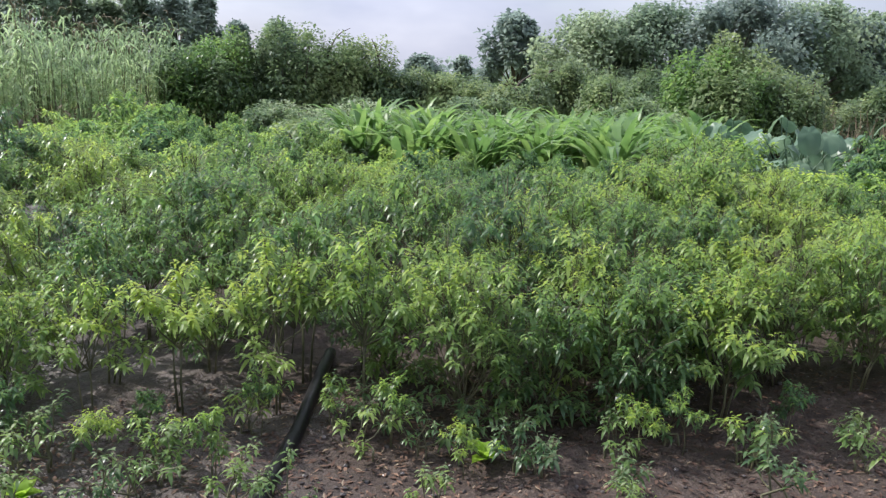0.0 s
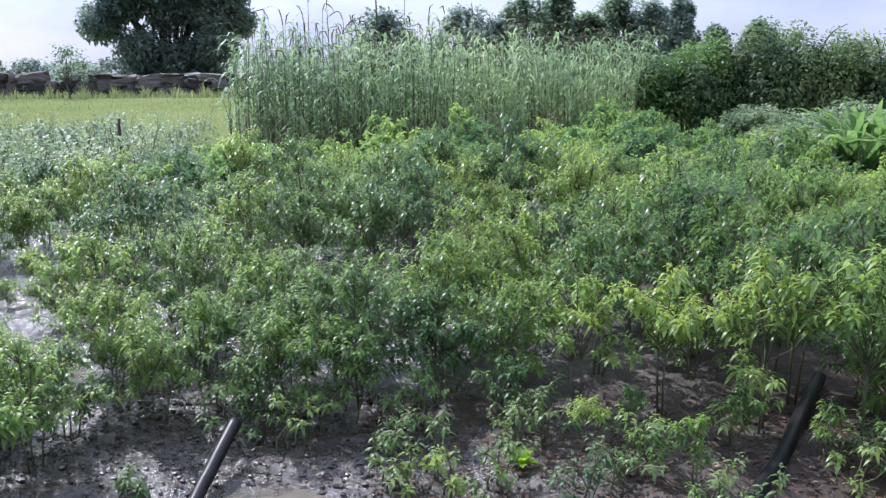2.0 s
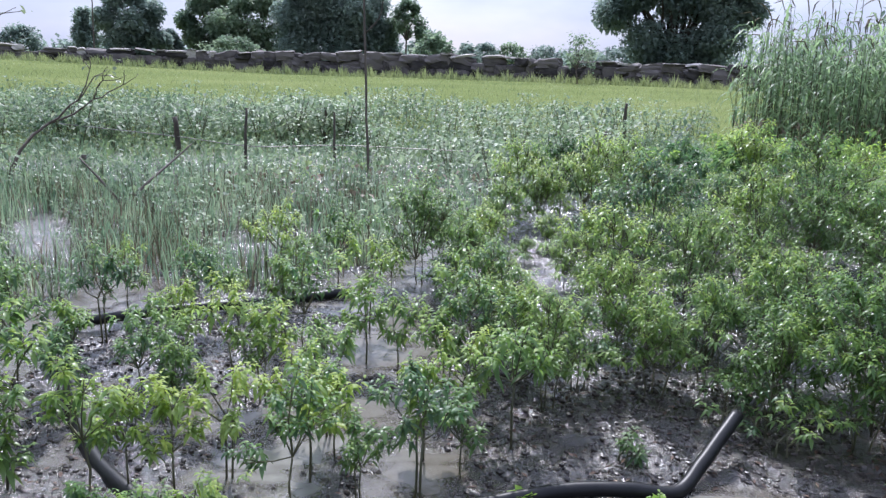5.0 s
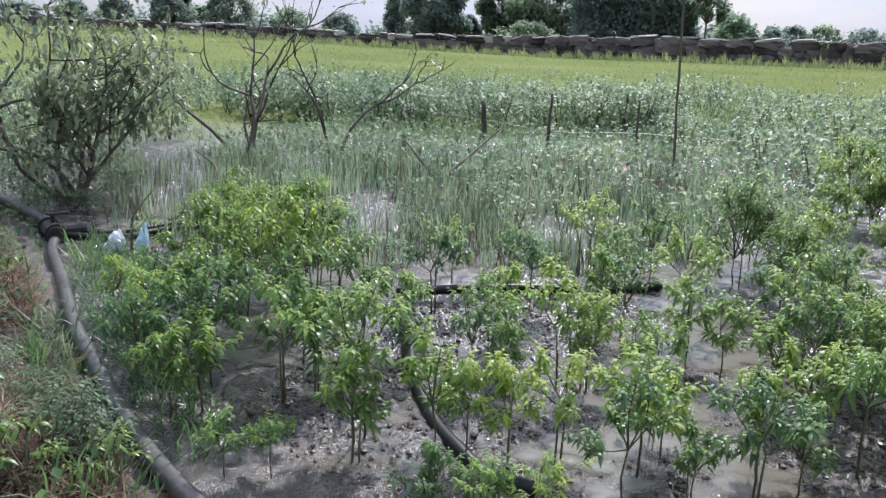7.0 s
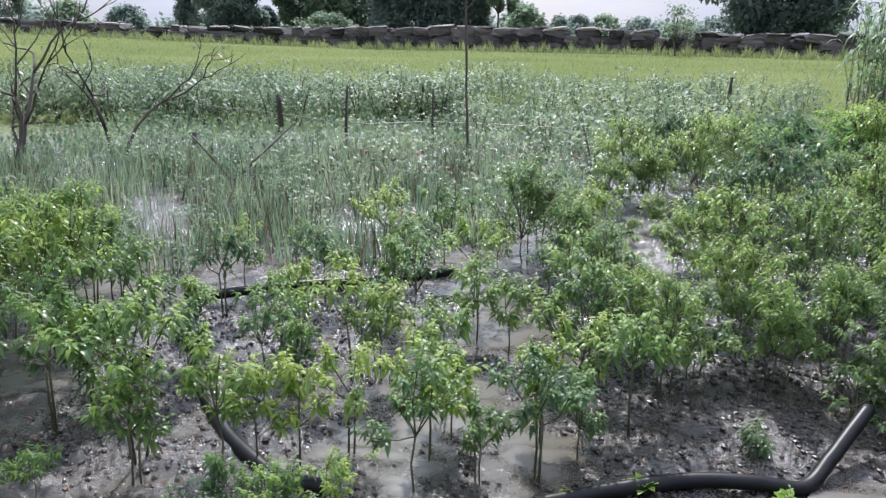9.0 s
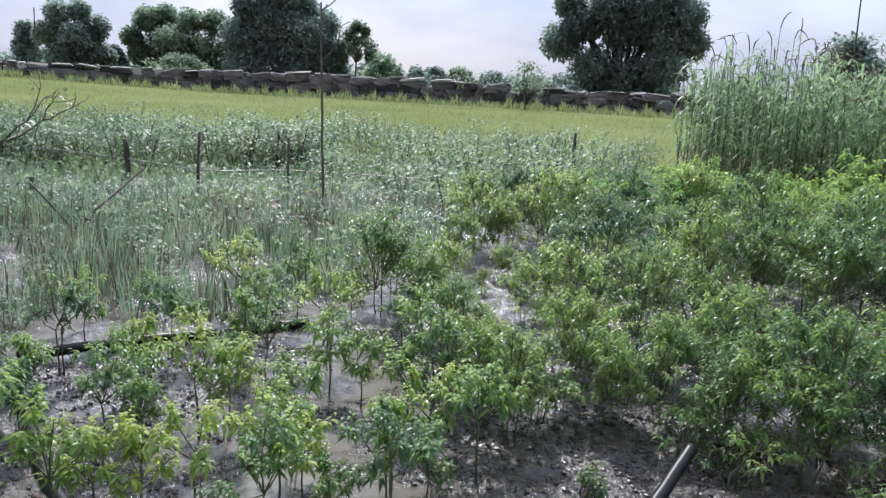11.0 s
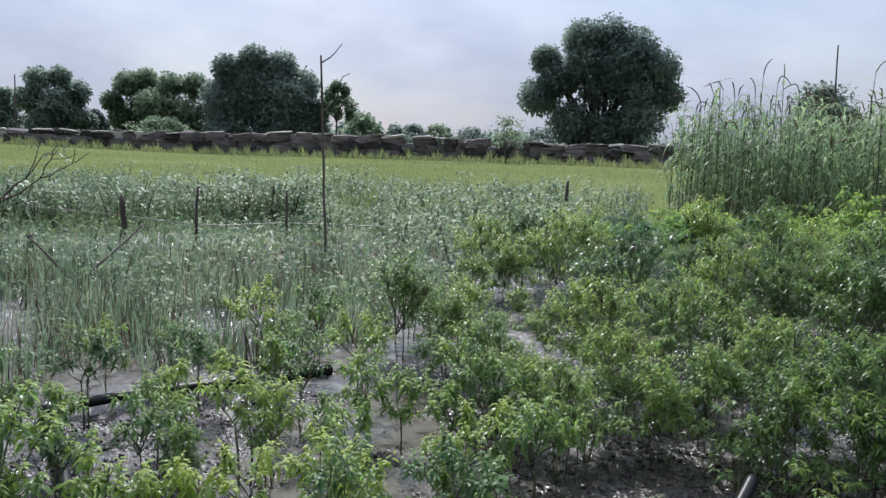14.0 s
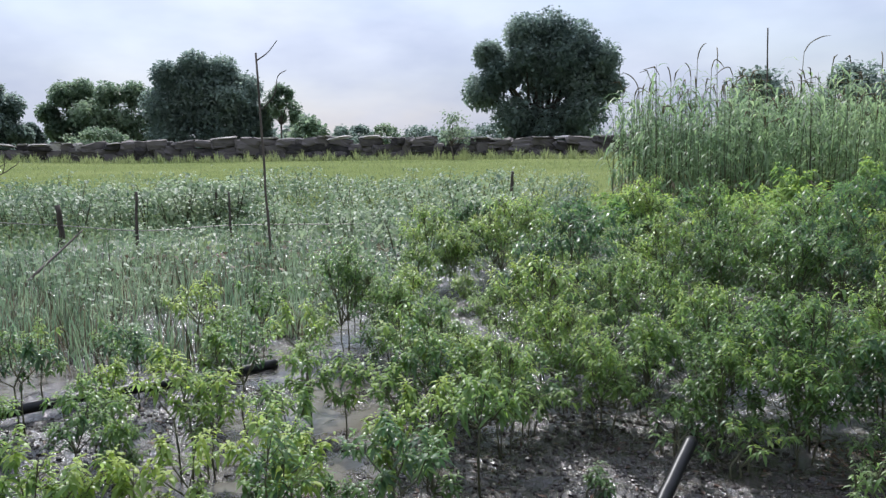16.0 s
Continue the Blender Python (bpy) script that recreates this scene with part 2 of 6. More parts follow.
bank_soil = ramp(nt, arith(nt, "ADD", arith(nt, "MULTIPLY", fine, 0.5), arith(nt, "MULTIPLY", mid_, 0.5)), [(0.32, (0.011, 0.007, 0.005)), (0.6, (0.033, 0.021, 0.0145)), (0.78, (0.08, 0.05, 0.034))])
on_bank = arith(nt, "MULTIPLY", arith(nt, "SUBTRACT", arith(nt, "MULTIPLY", broad, 0.3), arith(nt, "ADD", PY, 0.3)), 2.2, True)
col = mix(nt, far, mix(nt, on_bank, mix(nt, arith(nt, "MULTIPLY", crumb_glint, arith(nt, "ADD", 0.16, arith(nt, "MULTIPLY", arith(nt, "MULTIPLY", arith(nt, "SUBTRACT", -0.25, PX), 1.6, True), 0.3))), mix(nt, wet, dirt, mud), (0.24, 0.21, 0.18)), bank_soil), green)
nt.links.new(col, bsdf.inputs["Base Color"])
slick = arith(nt, "MULTIPLY", wet, arith(nt, "SUBTRACT", 1.0, far))
gloss = arith(nt, "SUBTRACT", 0.85, arith(nt, "MULTIPLY", slick, arith(nt, "SUBTRACT", 0.84, arith(nt, "MULTIPLY", mid_, 0.42))))
nt.links.new(gloss, bsdf.inputs["Roughness"])
nt.links.new(arith(nt, "ADD", arith(nt, "MULTIPLY", arith(nt, "SUBTRACT", 1.0, far), 0.4), arith(nt, "MULTIPLY", slick, 0.5)), bsdf.inputs["Specular IOR Level"])
bump(nt, bsdf, arith(nt, "ADD", arith(nt, "ADD", arith(nt, "MULTIPLY", fine, 0.8), arith(nt, "MULTIPLY", noise_node(nt, 130, 3, P), 0.25)), mid_), 0.8, 0.02)

# muddy water: clear at its rim, turbid where it is deeper
WATER, nt, bsdf = shell("muddy water", 0.07)
P = world_pos(nt)
nt.links.new(ramp(nt, noise_node(nt, 1.3, 5, P), [(0.34, (0.12, 0.098, 0.074)), (0.5, (0.17, 0.155, 0.13)), (0.66, (0.25, 0.242, 0.22))]), bsdf.inputs["Base Color"])
bsdf.inputs["IOR"].default_value = 1.4
bump(nt, bsdf, arith(nt, "ADD", arith(nt, "MULTIPLY", noise_node(nt, 38, 3, P), 0.6), noise_node(nt, 9, 3, P)), 0.55, 0.009)
deep = nt.nodes.new("ShaderNodeAttribute")
deep.attribute_name = "depth"
clear = nt.nodes.new("ShaderNodeMapRange")
clear.inputs["From Min"].default_value, clear.inputs["From Max"].default_value = 0.0, 0.022
clear.inputs["To Min"].default_value, clear.inputs["To Max"].default_value = 0.12, 0.97
nt.links.new(deep.outputs["Fac"], clear.inputs["Value"])
nt.links.new(clear.outputs["Result"], bsdf.inputs["Alpha"])


# ---- mesh helpers ----
class Soup:
    """Gathers triangles from numpy arrays and turns them into one mesh."""

    def __init__(self):
        self.v, self.f, self.m, self.n = [], [], [], 0

    def add(self, verts, tris, mat=0):
        """verts: N pieces x K points x 3; tris: the K-point template."""
        verts = np.asarray(verts, float)
        if verts.ndim == 2:
            verts = verts[None]
        n, k, _ = verts.shape
        tris = np.asarray(tris, int)
        self.v.append(verts.reshape(-1, 3))
        self.f.append((tris[None] + (self.n + np.arange(n) * k)[:, None, None]).reshape(-1, 3))
        self.m.append(np.full(n * len(tris), mat))
        self.n += n * k
        return self

    def put(self, other, matrix):
        """Adds all of another soup, laid out by a matrix."""
        a = np.array(matrix)
        for v, f, m in [(np.concatenate(other.v), np.concatenate(other.f), np.concatenate(other.m))]:
            self.v.append(v @ a[:3, :3].T + a[:3, 3])
            self.f.append(f + self.n)
            self.m.append(m)
            self.n += len(v)
        return self

    def mesh(self, name, mats, smooth=True):
        v, f, m = np.concatenate(self.v), np.concatenate(self.f), np.concatenate(self.m)
        me = bpy.data.meshes.new(name)
        me.vertices.add(len(v))
        me.vertices.foreach_set("co", v.astype(np.float32).ravel())
        me.loops.add(f.size)
        me.loops.foreach_set("vertex_index", f.astype(np.int32).ravel())
        me.polygons.add(len(f))
        me.polygons.foreach_set("loop_start", np.arange(0, f.size, 3, dtype=np.int32))
        for mat in mats:
            me.materials.append(mat)
        me.polygons.foreach_set("material_index", m.astype(np.int32))
        me.polygons.foreach_set("use_smooth", np.full(len(f), smooth))
        me.update(calc_edges=True)
        return me


LEAF8 = [(0, 2, 1), (0, 3, 2), (1, 2, 5), (1, 5, 4), (2, 3, 6), (2, 6, 5), (4, 5, 7), (5, 6, 7)]
LEAF4 = [(0, 2, 1), (0, 3, 2), (1, 2, 4), (2, 3, 4)]
LEAF2 = [(0, 2, 1), (0, 3, 2)]
BLADE = [(0, 1, 2), (1, 3, 2), (2, 3, 4)]


def unit(a):
    return a / np.maximum(np.linalg.norm(a, axis=-1, keepdims=True), 1e-9)


def frame_of(d):
    d = unit(d)
    side = unit(np.cross(d, np.array([0.0, 0.0, 1.0])) + 1e-6)
    return d, side, np.cross(side, d)


def leaves(base, d, length, width, droop=0.35, fold=0.25):
    """Lance-shaped leaves that bend down towards the tip: 8 points each."""
    d, side, up = frame_of(np.asarray(d, float))
    n = len(base)
    length, width, droop = (np.broadcast_to(np.asarray(x, float), (n,))[:, None] for x in (length, width, droop))
    down = np.array([0.0, 0.0, -1.0])

    def mid(s):
        return base + d * length * s + down * droop * length * s * s
    out = [mid(0)]
    for s, w in ((0.3, 1.0), (0.68, 0.8)):
        c, half = mid(s), width * 0.5 * w
        out += [c - side * half + up * half * fold, c, c + side * half + up * half * fold]
    out.append(mid(1.0))
    return np.stack(out, 1)


def slips(base, d, length, width, droop=0.35):
    """Narrow hanging leaves folded along the middle: 5 points each."""
    d, side, up = frame_of(np.asarray(d, float))
    n = len(base)
    length, width, droop = (np.broadcast_to(np.asarray(x, float), (n,))[:, None] for x in (length, width, droop))
    down = np.array([0.0, 0.0, -1.0])
    c = base + d * length * 0.45 + down * droop * length * 0.2
    tip = base + d * length + down * droop * length
    return np.stack([base, c - side * width / 2 + up * width * 0.12, c, c + side * width / 2 + up * width * 0.12, tip], 1)


def chips(base, d, length, width, droop=0.2):
    """Four-point leaves for stands farther off."""
    d, side, up = frame_of(np.asarray(d, float))
    n = len(base)
    length, width, droop = (np.broadcast_to(np.asarray(x, float), (n,))[:, None] for x in (length, width, droop))
    c = base + d * length * 0.45
    tip = base + d * length + np.array([0, 0, -1.0]) * droop * length
    return np.stack([base, c - side * width / 2, tip, c + side * width / 2], 1)


def blades(base, d, length, width, bend):
    """Narrow grass blades: 5 points each."""
    d, side, up = frame_of(np.asarray(d, float))
    n = len(base)
    length, width = (np.broadcast_to(np.asarray(x, float), (n,))[:, None] for x in (length, width))
    mid_pt = base + d * length * 0.55 + bend * 0.3
    tip = base + d * length + bend
    return np.stack([base - side * width / 2, base + side * width / 2, mid_pt - side * width * 0.4, mid_pt + side * width * 0.4, tip], 1)


def tube(points, radii, sides=6, cap=True):
    """A tapered tube along points; returns verts and triangles."""
    pts = np.asarray(points, float)
    radii = np.broadcast_to(np.asarray(radii, float), (len(pts),))
    tang = unit(np.gradient(pts, axis=0))
    ref = np.array([0.3, 0.2, 1.0]) if abs(tang[:, 2]).mean() < 0.8 else np.array([1.0, 0.2, 0.0])
    a = unit(np.cross(tang, ref))
    b = np.cross(tang, a)
    ang = np.linspace(0, 2 * np.pi, sides, endpoint=False)
    ring = np.cos(ang)[None, :, None] * a[:, None] + np.sin(ang)[None, :, None] * b[:, None]
    v = (pts[:, None] + ring * radii[:, None, None]).reshape(-1, 3)
    tris = []
    for i in range(len(pts) - 1):
        for k in range(sides):
            p, q = i * sides + k, i * sides + (k + 1) % sides
            tris += [(p, q, p + sides), (q, q + sides, p + sides)]
    if cap:
        n = len(v)
        v = np.concatenate([v, pts[:1], pts[-1:]])
        e = (len(pts) - 1) * sides
        tris += [(n, (k + 1) % sides, k) for k in range(sides)] + [(n + 1, e + k, e + (k + 1) % sides) for k in range(sides)]
    return v, tris


def curve_pts(points, steps=6):
    """A smooth line (Catmull-Rom) through points."""
    p = np.asarray(points, float)
    p = np.concatenate([2 * p[:1] - p[1:2], p, 2 * p[-1:] - p[-2:-1]])
    out = []
    for i in range(1, len(p) - 2):
        for s in np.linspace(0, 1, steps, endpoint=False):
            out.append(0.5 * (2 * p[i] + (p[i + 1] - p[i - 1]) * s + (2 * p[i - 1] - 5 * p[i] + 4 * p[i + 1] - p[i + 2]) * s**2
                              + (3 * p[i] - p[i - 1] - 3 * p[i + 1] + p[i + 2]) * s**3))
    out.append(p[-2])
    return np.array(out)


def inside(x, y, poly):
    hit = np.zeros(np.shape(x), bool)
    for (x0, y0), (x1, y1) in zip(poly, poly[1:] + poly[:1]):
        hit ^= ((y0 > y) != (y1 > y)) & (x < (x1 - x0) * (y - y0) / (y1 - y0 + 1e-12) + x0)
    return hit


def scatter(poly, gap, tries=20000, seed=1):
    """Places inside a polygon that keep a distance from one another."""
    r = np.random.default_rng(seed)
    xs, ys = zip(*poly)
    cand = np.stack([r.uniform(min(xs), max(xs), tries), r.uniform(min(ys), max(ys), tries)], 1)
    cand = cand[inside(cand[:, 0], cand[:, 1], poly)]
    kept, cells = [], {}
    for p in cand:
        k = (int(p[0] // gap), int(p[1] // gap))
        if all((p[0] - q[0]) ** 2 + (p[1] - q[1]) ** 2 > gap * gap for i in (-1, 0, 1) for j in (-1, 0, 1) for q in cells.get((k[0] + i, k[1] + j), ())):
            cells.setdefault(k, []).append(p)
            kept.append(p)
    return np.array(kept)


def spread(poly, n, seed=1):
    """n loose places inside a polygon."""
    r = np.random.default_rng(seed)
    xs, ys = zip(*poly)
    got = np.zeros((0, 2))
    while len(got) < n:
        c = np.stack([r.uniform(min(xs), max(xs), n), r.uniform(min(ys), max(ys), n)], 1)
        got = np.concatenate([got, c[inside(c[:, 0], c[:, 1], poly)]])
    return got[:n]


def part(name, mesh, parent, label=""):
    ob = new(name, mesh)
    ob.parent = parent
    return tagged(ob, label)


def smooth01(a):
    a = np.clip(a, 0, 1)
    return a * a * (3 - 2 * a)


def lumps(x, y):
    """Cheap rolling noise for soil, about -1 to 1."""
    return (np.sin(x * 7.1 + 1.3 * np.sin(y * 5.3)) * np.sin(y * 6.3 + 1.7 * np.sin(x * 4.1)) * 0.45
            + np.sin(x * 17.3 + 2.1 * np.sin(y * 11.9)) * np.sin(y * 19.1 + 1.2 * np.sin(x * 13.7)) * 0.35
            + np.sin(x * 41.0 + 1.9 * np.sin(y * 37.0)) * np.sin(y * 43.0 + 1.1 * np.sin(x * 31.0)) * 0.2)


def rise(x, y):
    """The land climbs gently towards the far side on the left."""
    r = np.hypot(x, y)
    az = np.degrees(np.arctan2(-x, y))
    up = np.where(az < 120, np.clip((az - 52) * 0.045, 0, 1.4), 1.4 * np.clip(1 - (az - 120) / 40, 0, 1))
    return up * smooth01((r - 18) / 55)


def ground_z(x, y):
    x, y = np.asarray(x, float), np.asarray(y, float)
    near = 1 - smooth01((np.hypot(x + 1, y - 3) - 6) / 8)
    bank = 0.07 * smooth01((-y - 0.05) / 0.4) * smooth01((x + 14) / 4) + 0.045 * smooth01((x + 0.6) / 1.4) + 0.034 * smooth01((0.6 - y) / 0.5) * smooth01((-x - 1.2) / 0.6) * smooth01((x + 7.5) / 1.0)
    low = -0.009 * smooth01((-x - 0.9) / 0.9) - 0.085 * np.exp(-((x + 0.54) ** 2 / 0.07 + (y - 2.26) ** 2 / 0.045))
    return rise(x, y) + near * (0.034 * lumps(x, y) + 0.012 * np.sin(x * 2.3 + y * 1.7) + bank + low)


def put_at(x, y, turn=0.0, size=1.0, sink=0.0, lean=0.0):
    return pose(x, y, float(ground_z(x, y)) - sink, lean, 0, turn) @ Matrix.Scale(size, 4)


# ---- ground and water ----
def graded(lo, hi, step, out, grow=1.16):
    mids = list(np.arange(lo, hi + 1e-6, step))
    left, right, s = [], [], step
    a, b = mids[0], mids[-1]
    while a > -out or b < out:
        s *= grow
        a, b = a - s, b + s
        left.append(a), right.append(b)
    return np.array(left[::-1] + mids + right)


gx, gy = graded(-5.2, 3.4, 0.04, 2600), graded(0.4, 4.4, 0.04, 2600)
X, Y = np.meshgrid(gx, gy)
Z = ground_z(X, Y)
nx, ny = len(gx), len(gy)
i = (np.arange(ny - 1)[:, None] * nx + np.arange(nx - 1)[None]).ravel()
soil = Soup()
soil.add(np.stack([X.ravel(), Y.ravel(), Z.ravel()], 1), np.concatenate([np.stack([i, i + 1, i + nx + 1], 1), np.stack([i, i + nx + 1, i + nx], 1)]))
ground = tagged(new("ground", soil.mesh("ground", [SOIL])), "brown field soil, wet and glistening mud with green grass beyond", "ground", kind="structure")

POOL = [(-1.38, 1.3), (-1.05, 2.1), (-0.95, 2.6), (-1.3, 3.0), (-2.2, 4.2), (-3.6, 6.2), (-7.2, 7.4), (-9.4, 6.0), (-9.0, 1.6), (-8.2, 0.2), (-6.4, 0.4), (-4.5, 0.22), (-2.6, 0.24), (-1.75, 0.4), (-1.6, 0.8)]
PUDDLE = [(-0.82, 2.16), (-0.62, 1.98), (-0.3, 2.05), (-0.24, 2.3), (-0.48, 2.5), (-0.76, 2.44)]


def water_sheet(outline, level, step, label):
    """A level sheet that fills the hollows of the soil inside an outline."""
    rim = [tuple(p[:2]) for p in curve_pts([(*p, 0) for p in outline + outline[:1]], 5)[:-1]]
    xs, ys = zip(*rim)
    wx, wy = np.arange(min(xs), max(xs), step), np.arange(min(ys), max(ys), step)
    WX, WY = np.meshgrid(wx, wy)
    depth = level - ground_z(WX, WY)
    ok = inside(WX, WY, rim) & (depth > -0.012)
    j = (np.arange(len(wy) - 1)[:, None] * len(wx) + np.arange(len(wx) - 1)[None])
    j = j[ok[:-1, :-1] & ok[1:, :-1] & ok[:-1, 1:] & ok[1:, 1:]]
    sheet = Soup()
    sheet.add(np.stack([WX.ravel(), WY.ravel(), np.full(WX.size, level)], 1), np.concatenate([np.stack([j, j + 1, j + len(wx) + 1], 1), np.stack([j, j + len(wx) + 1, j + len(wx)], 1)]))
    me = sheet.mesh("water", [WATER])
    me.attributes.new("depth", "FLOAT", "POINT").data.foreach_set("value", depth.ravel().astype(np.float32))
    return tagged(new("water", me), label, "water", kind="structure")


water_sheet(POOL, -0.005, 0.04, "shallow muddy irrigation water standing between the plants")
water_sheet(PUDDLE, -0.01, 0.02, "small brown puddle beside the black pipe")

# ---- chilli plants ----
def chilli_soups(seed, height, spread_r, clumps, shoots, per, leaf, low=0.4, detail=2, stems=2, ripe=0.52):
    """Stems and crown of one plant at the origin: forked stems, leaf rosettes on every shoot, drooping blades."""
    r = np.random.default_rng(seed)
    stem, crown = Soup(), Soup()
    forks = []
    for k in range(stems):
        a = r.uniform(0, 6.28)
        q = spread_r * 0.16 * k
        fork = np.array([np.cos(a) * (q + 0.012), np.sin(a) * (q + 0.012), height * low * r.uniform(0.85, 1.15)])
        foot = np.array([np.cos(a), np.sin(a), 0]) * (0.012 + 0.02 * k)
        v, t = tube([foot - (0, 0, 0.05), (foot + fork) / 2 + r.normal(0, 0.006, 3), fork], [0.0052, 0.0044, 0.0038], 5)
        stem.add(v, t)
        forks.append(fork)
    for c in range(clumps):
        a, q = 2 * np.pi * c * 0.382 + r.uniform(-0.35, 0.35), math.sqrt((c + 0.5) / clumps)
        centre = np.array([np.cos(a), np.sin(a), 0]) * spread_r * q * r.uniform(0.62, 0.95)
        centre[2] = height * (0.95 - (0.9 - low) * (0.55 * q * q + 0.45 * (c % 3 == 2)) + r.normal(0, 0.05))
        fork = forks[c % stems]
        elbow = (fork + centre) / 2 + r.normal(0, 0.012, 3) - (0, 0, 0.015)
        v, t = tube([fork, elbow, centre], [0.0036, 0.0028, 0.0018], 4, False)
        stem.add(v, t)
        for k in range(shoots):
            tip = centre + r.normal(0, 1, 3) * (spread_r * 0.24, spread_r * 0.24, height * 0.05) + (0, 0, 0.015)
            out = unit((tip - elbow) * (1, 1, 0.6) + (0, 0, 0.03))
            if detail:
                v, t = tube([elbow + (centre - elbow) * 0.6, (centre + tip) / 2 - (0, 0, 0.008), tip], [0.0018, 0.0015, 0.001], 3, False)
                stem.add(v, t)
            u = (np.arange(per) + r.uniform(0, 1, per)) / per
            az = np.arange(per) * 2.4 + r.uniform(0, 6.28) + r.normal(0, 0.25, per)
            base = tip - out * ((1 - u) * leaf * 1.25)[:, None] + r.normal(0, 0.006, (per, 3))
            d = np.column_stack([np.cos(az), np.sin(az), 0.05 + 0.75 * u**2]) + out * (0.45, 0.45, 0.1)
            d[:, 2] += r.normal(0, 0.18, per)
            length = leaf * r.uniform(0.7, 1.2, per) * (1.08 - 0.55 * u)
            droop = r.uniform(0.3, 0.85, per) + 0.35 * (1 - u) * r.uniform(0, 1, per)
            young = (u > ripe) & (tip[2] > height * r.uniform(0.58, 0.84))
            if not detail:
                young &= u > 0.75
            for mask, mat in ((~young, 0), (young, 1)):
                if not mask.any():
                    continue
                if detail == 2:
                    crown.add(leaves(base[mask], d[mask], length[mask], length[mask] * 0.34, droop[mask]), LEAF8, mat)
                elif detail == 1:
                    crown.add(slips(base[mask], d[mask], length[mask], length[mask] * 0.38, droop[mask]), LEAF4, mat)
                else:
                    crown.add(chips(base[mask], d[mask], length[mask] * 1.1, length[mask] * 0.42, droop[mask]), LEAF2, mat)
    return stem, crown


SPARSE, BUSHY, SKIRTED, LEGGY, THRIFTY, FAR = [], [], [], [], [], []
for k in range(6):
    s, c = chilli_soups(10 + k, 0.42 + 0.03 * k, 0.155 + 0.015 * k, 5 + k % 3, 4, 17, 0.053, 0.46, 2, 1 + k % 2, 0.36)
    SPARSE.append((s.mesh("chilli stem", [STALK]), c.mesh("chilli foliage", [CHILLI, CHILLI_TIP])))
for k in range(6):
    s, c = chilli_soups(40 + k, 0.53 + 0.045 * k, 0.245 + 0.02 * k, 16 + k, 7, 15, 0.048, 0.32 - 0.07 * (k % 3), 2, 3)
    BUSHY.append((s.mesh("chilli stem", [STALK]), c.mesh("chilli foliage", [CHILLI, CHILLI_TIP])))
for k in range(4):
    s, c = chilli_soups(48 + k, 0.56 + 0.05 * k, 0.26 + 0.02 * k, 21 + k, 7, 14, 0.048, 0.1, 2, 3)
    SKIRTED.append((s.mesh("chilli stem", [STALK]), c.mesh("chilli foliage", [CHILLI, CHILLI_TIP])))
for k in range(4):
    s, c = chilli_soups(90 + k, 0.6 + 0.03 * k, 0.225 + 0.015 * k, 12 + k, 5, 15, 0.05, 0.44 - 0.08 * (k % 2), 2, 2 + k % 2, 0.3)
    LEGGY.append((s.mesh("chilli stem", [STALK]), c.mesh("chilli foliage", [CHILLI, CHILLI_TIP])))
for k in range(6):
    s, c = chilli_soups(55 + k, 0.53 + 0.045 * k, 0.25 + 0.02 * k, 16 + k, 7, 14, 0.052, 0.28, 1, 2)
    THRIFTY.append((s.mesh("chilli stem", [STALK]), c.mesh("chilli foliage", [CHILLI, CHILLI_TIP])))
for k in range(6):
    FAR.append(chilli_soups(70 + k, 0.53 + 0.05 * k, 0.26 + 0.025 * k, 11, 5, 13, 0.07, 0.3, 0, 1))


def chilli(kind, x, y, turn, size, label):
    root = tagged(new("chilli_plant"), label, "plant", "chilli plants in the field")
    root.empty_display_size = 0.1
    root.matrix_basis = put_at(x, y, turn, size, 0.005)
    part("stem", kind[0], root)
    part("foliage", kind[1], root)
    return root


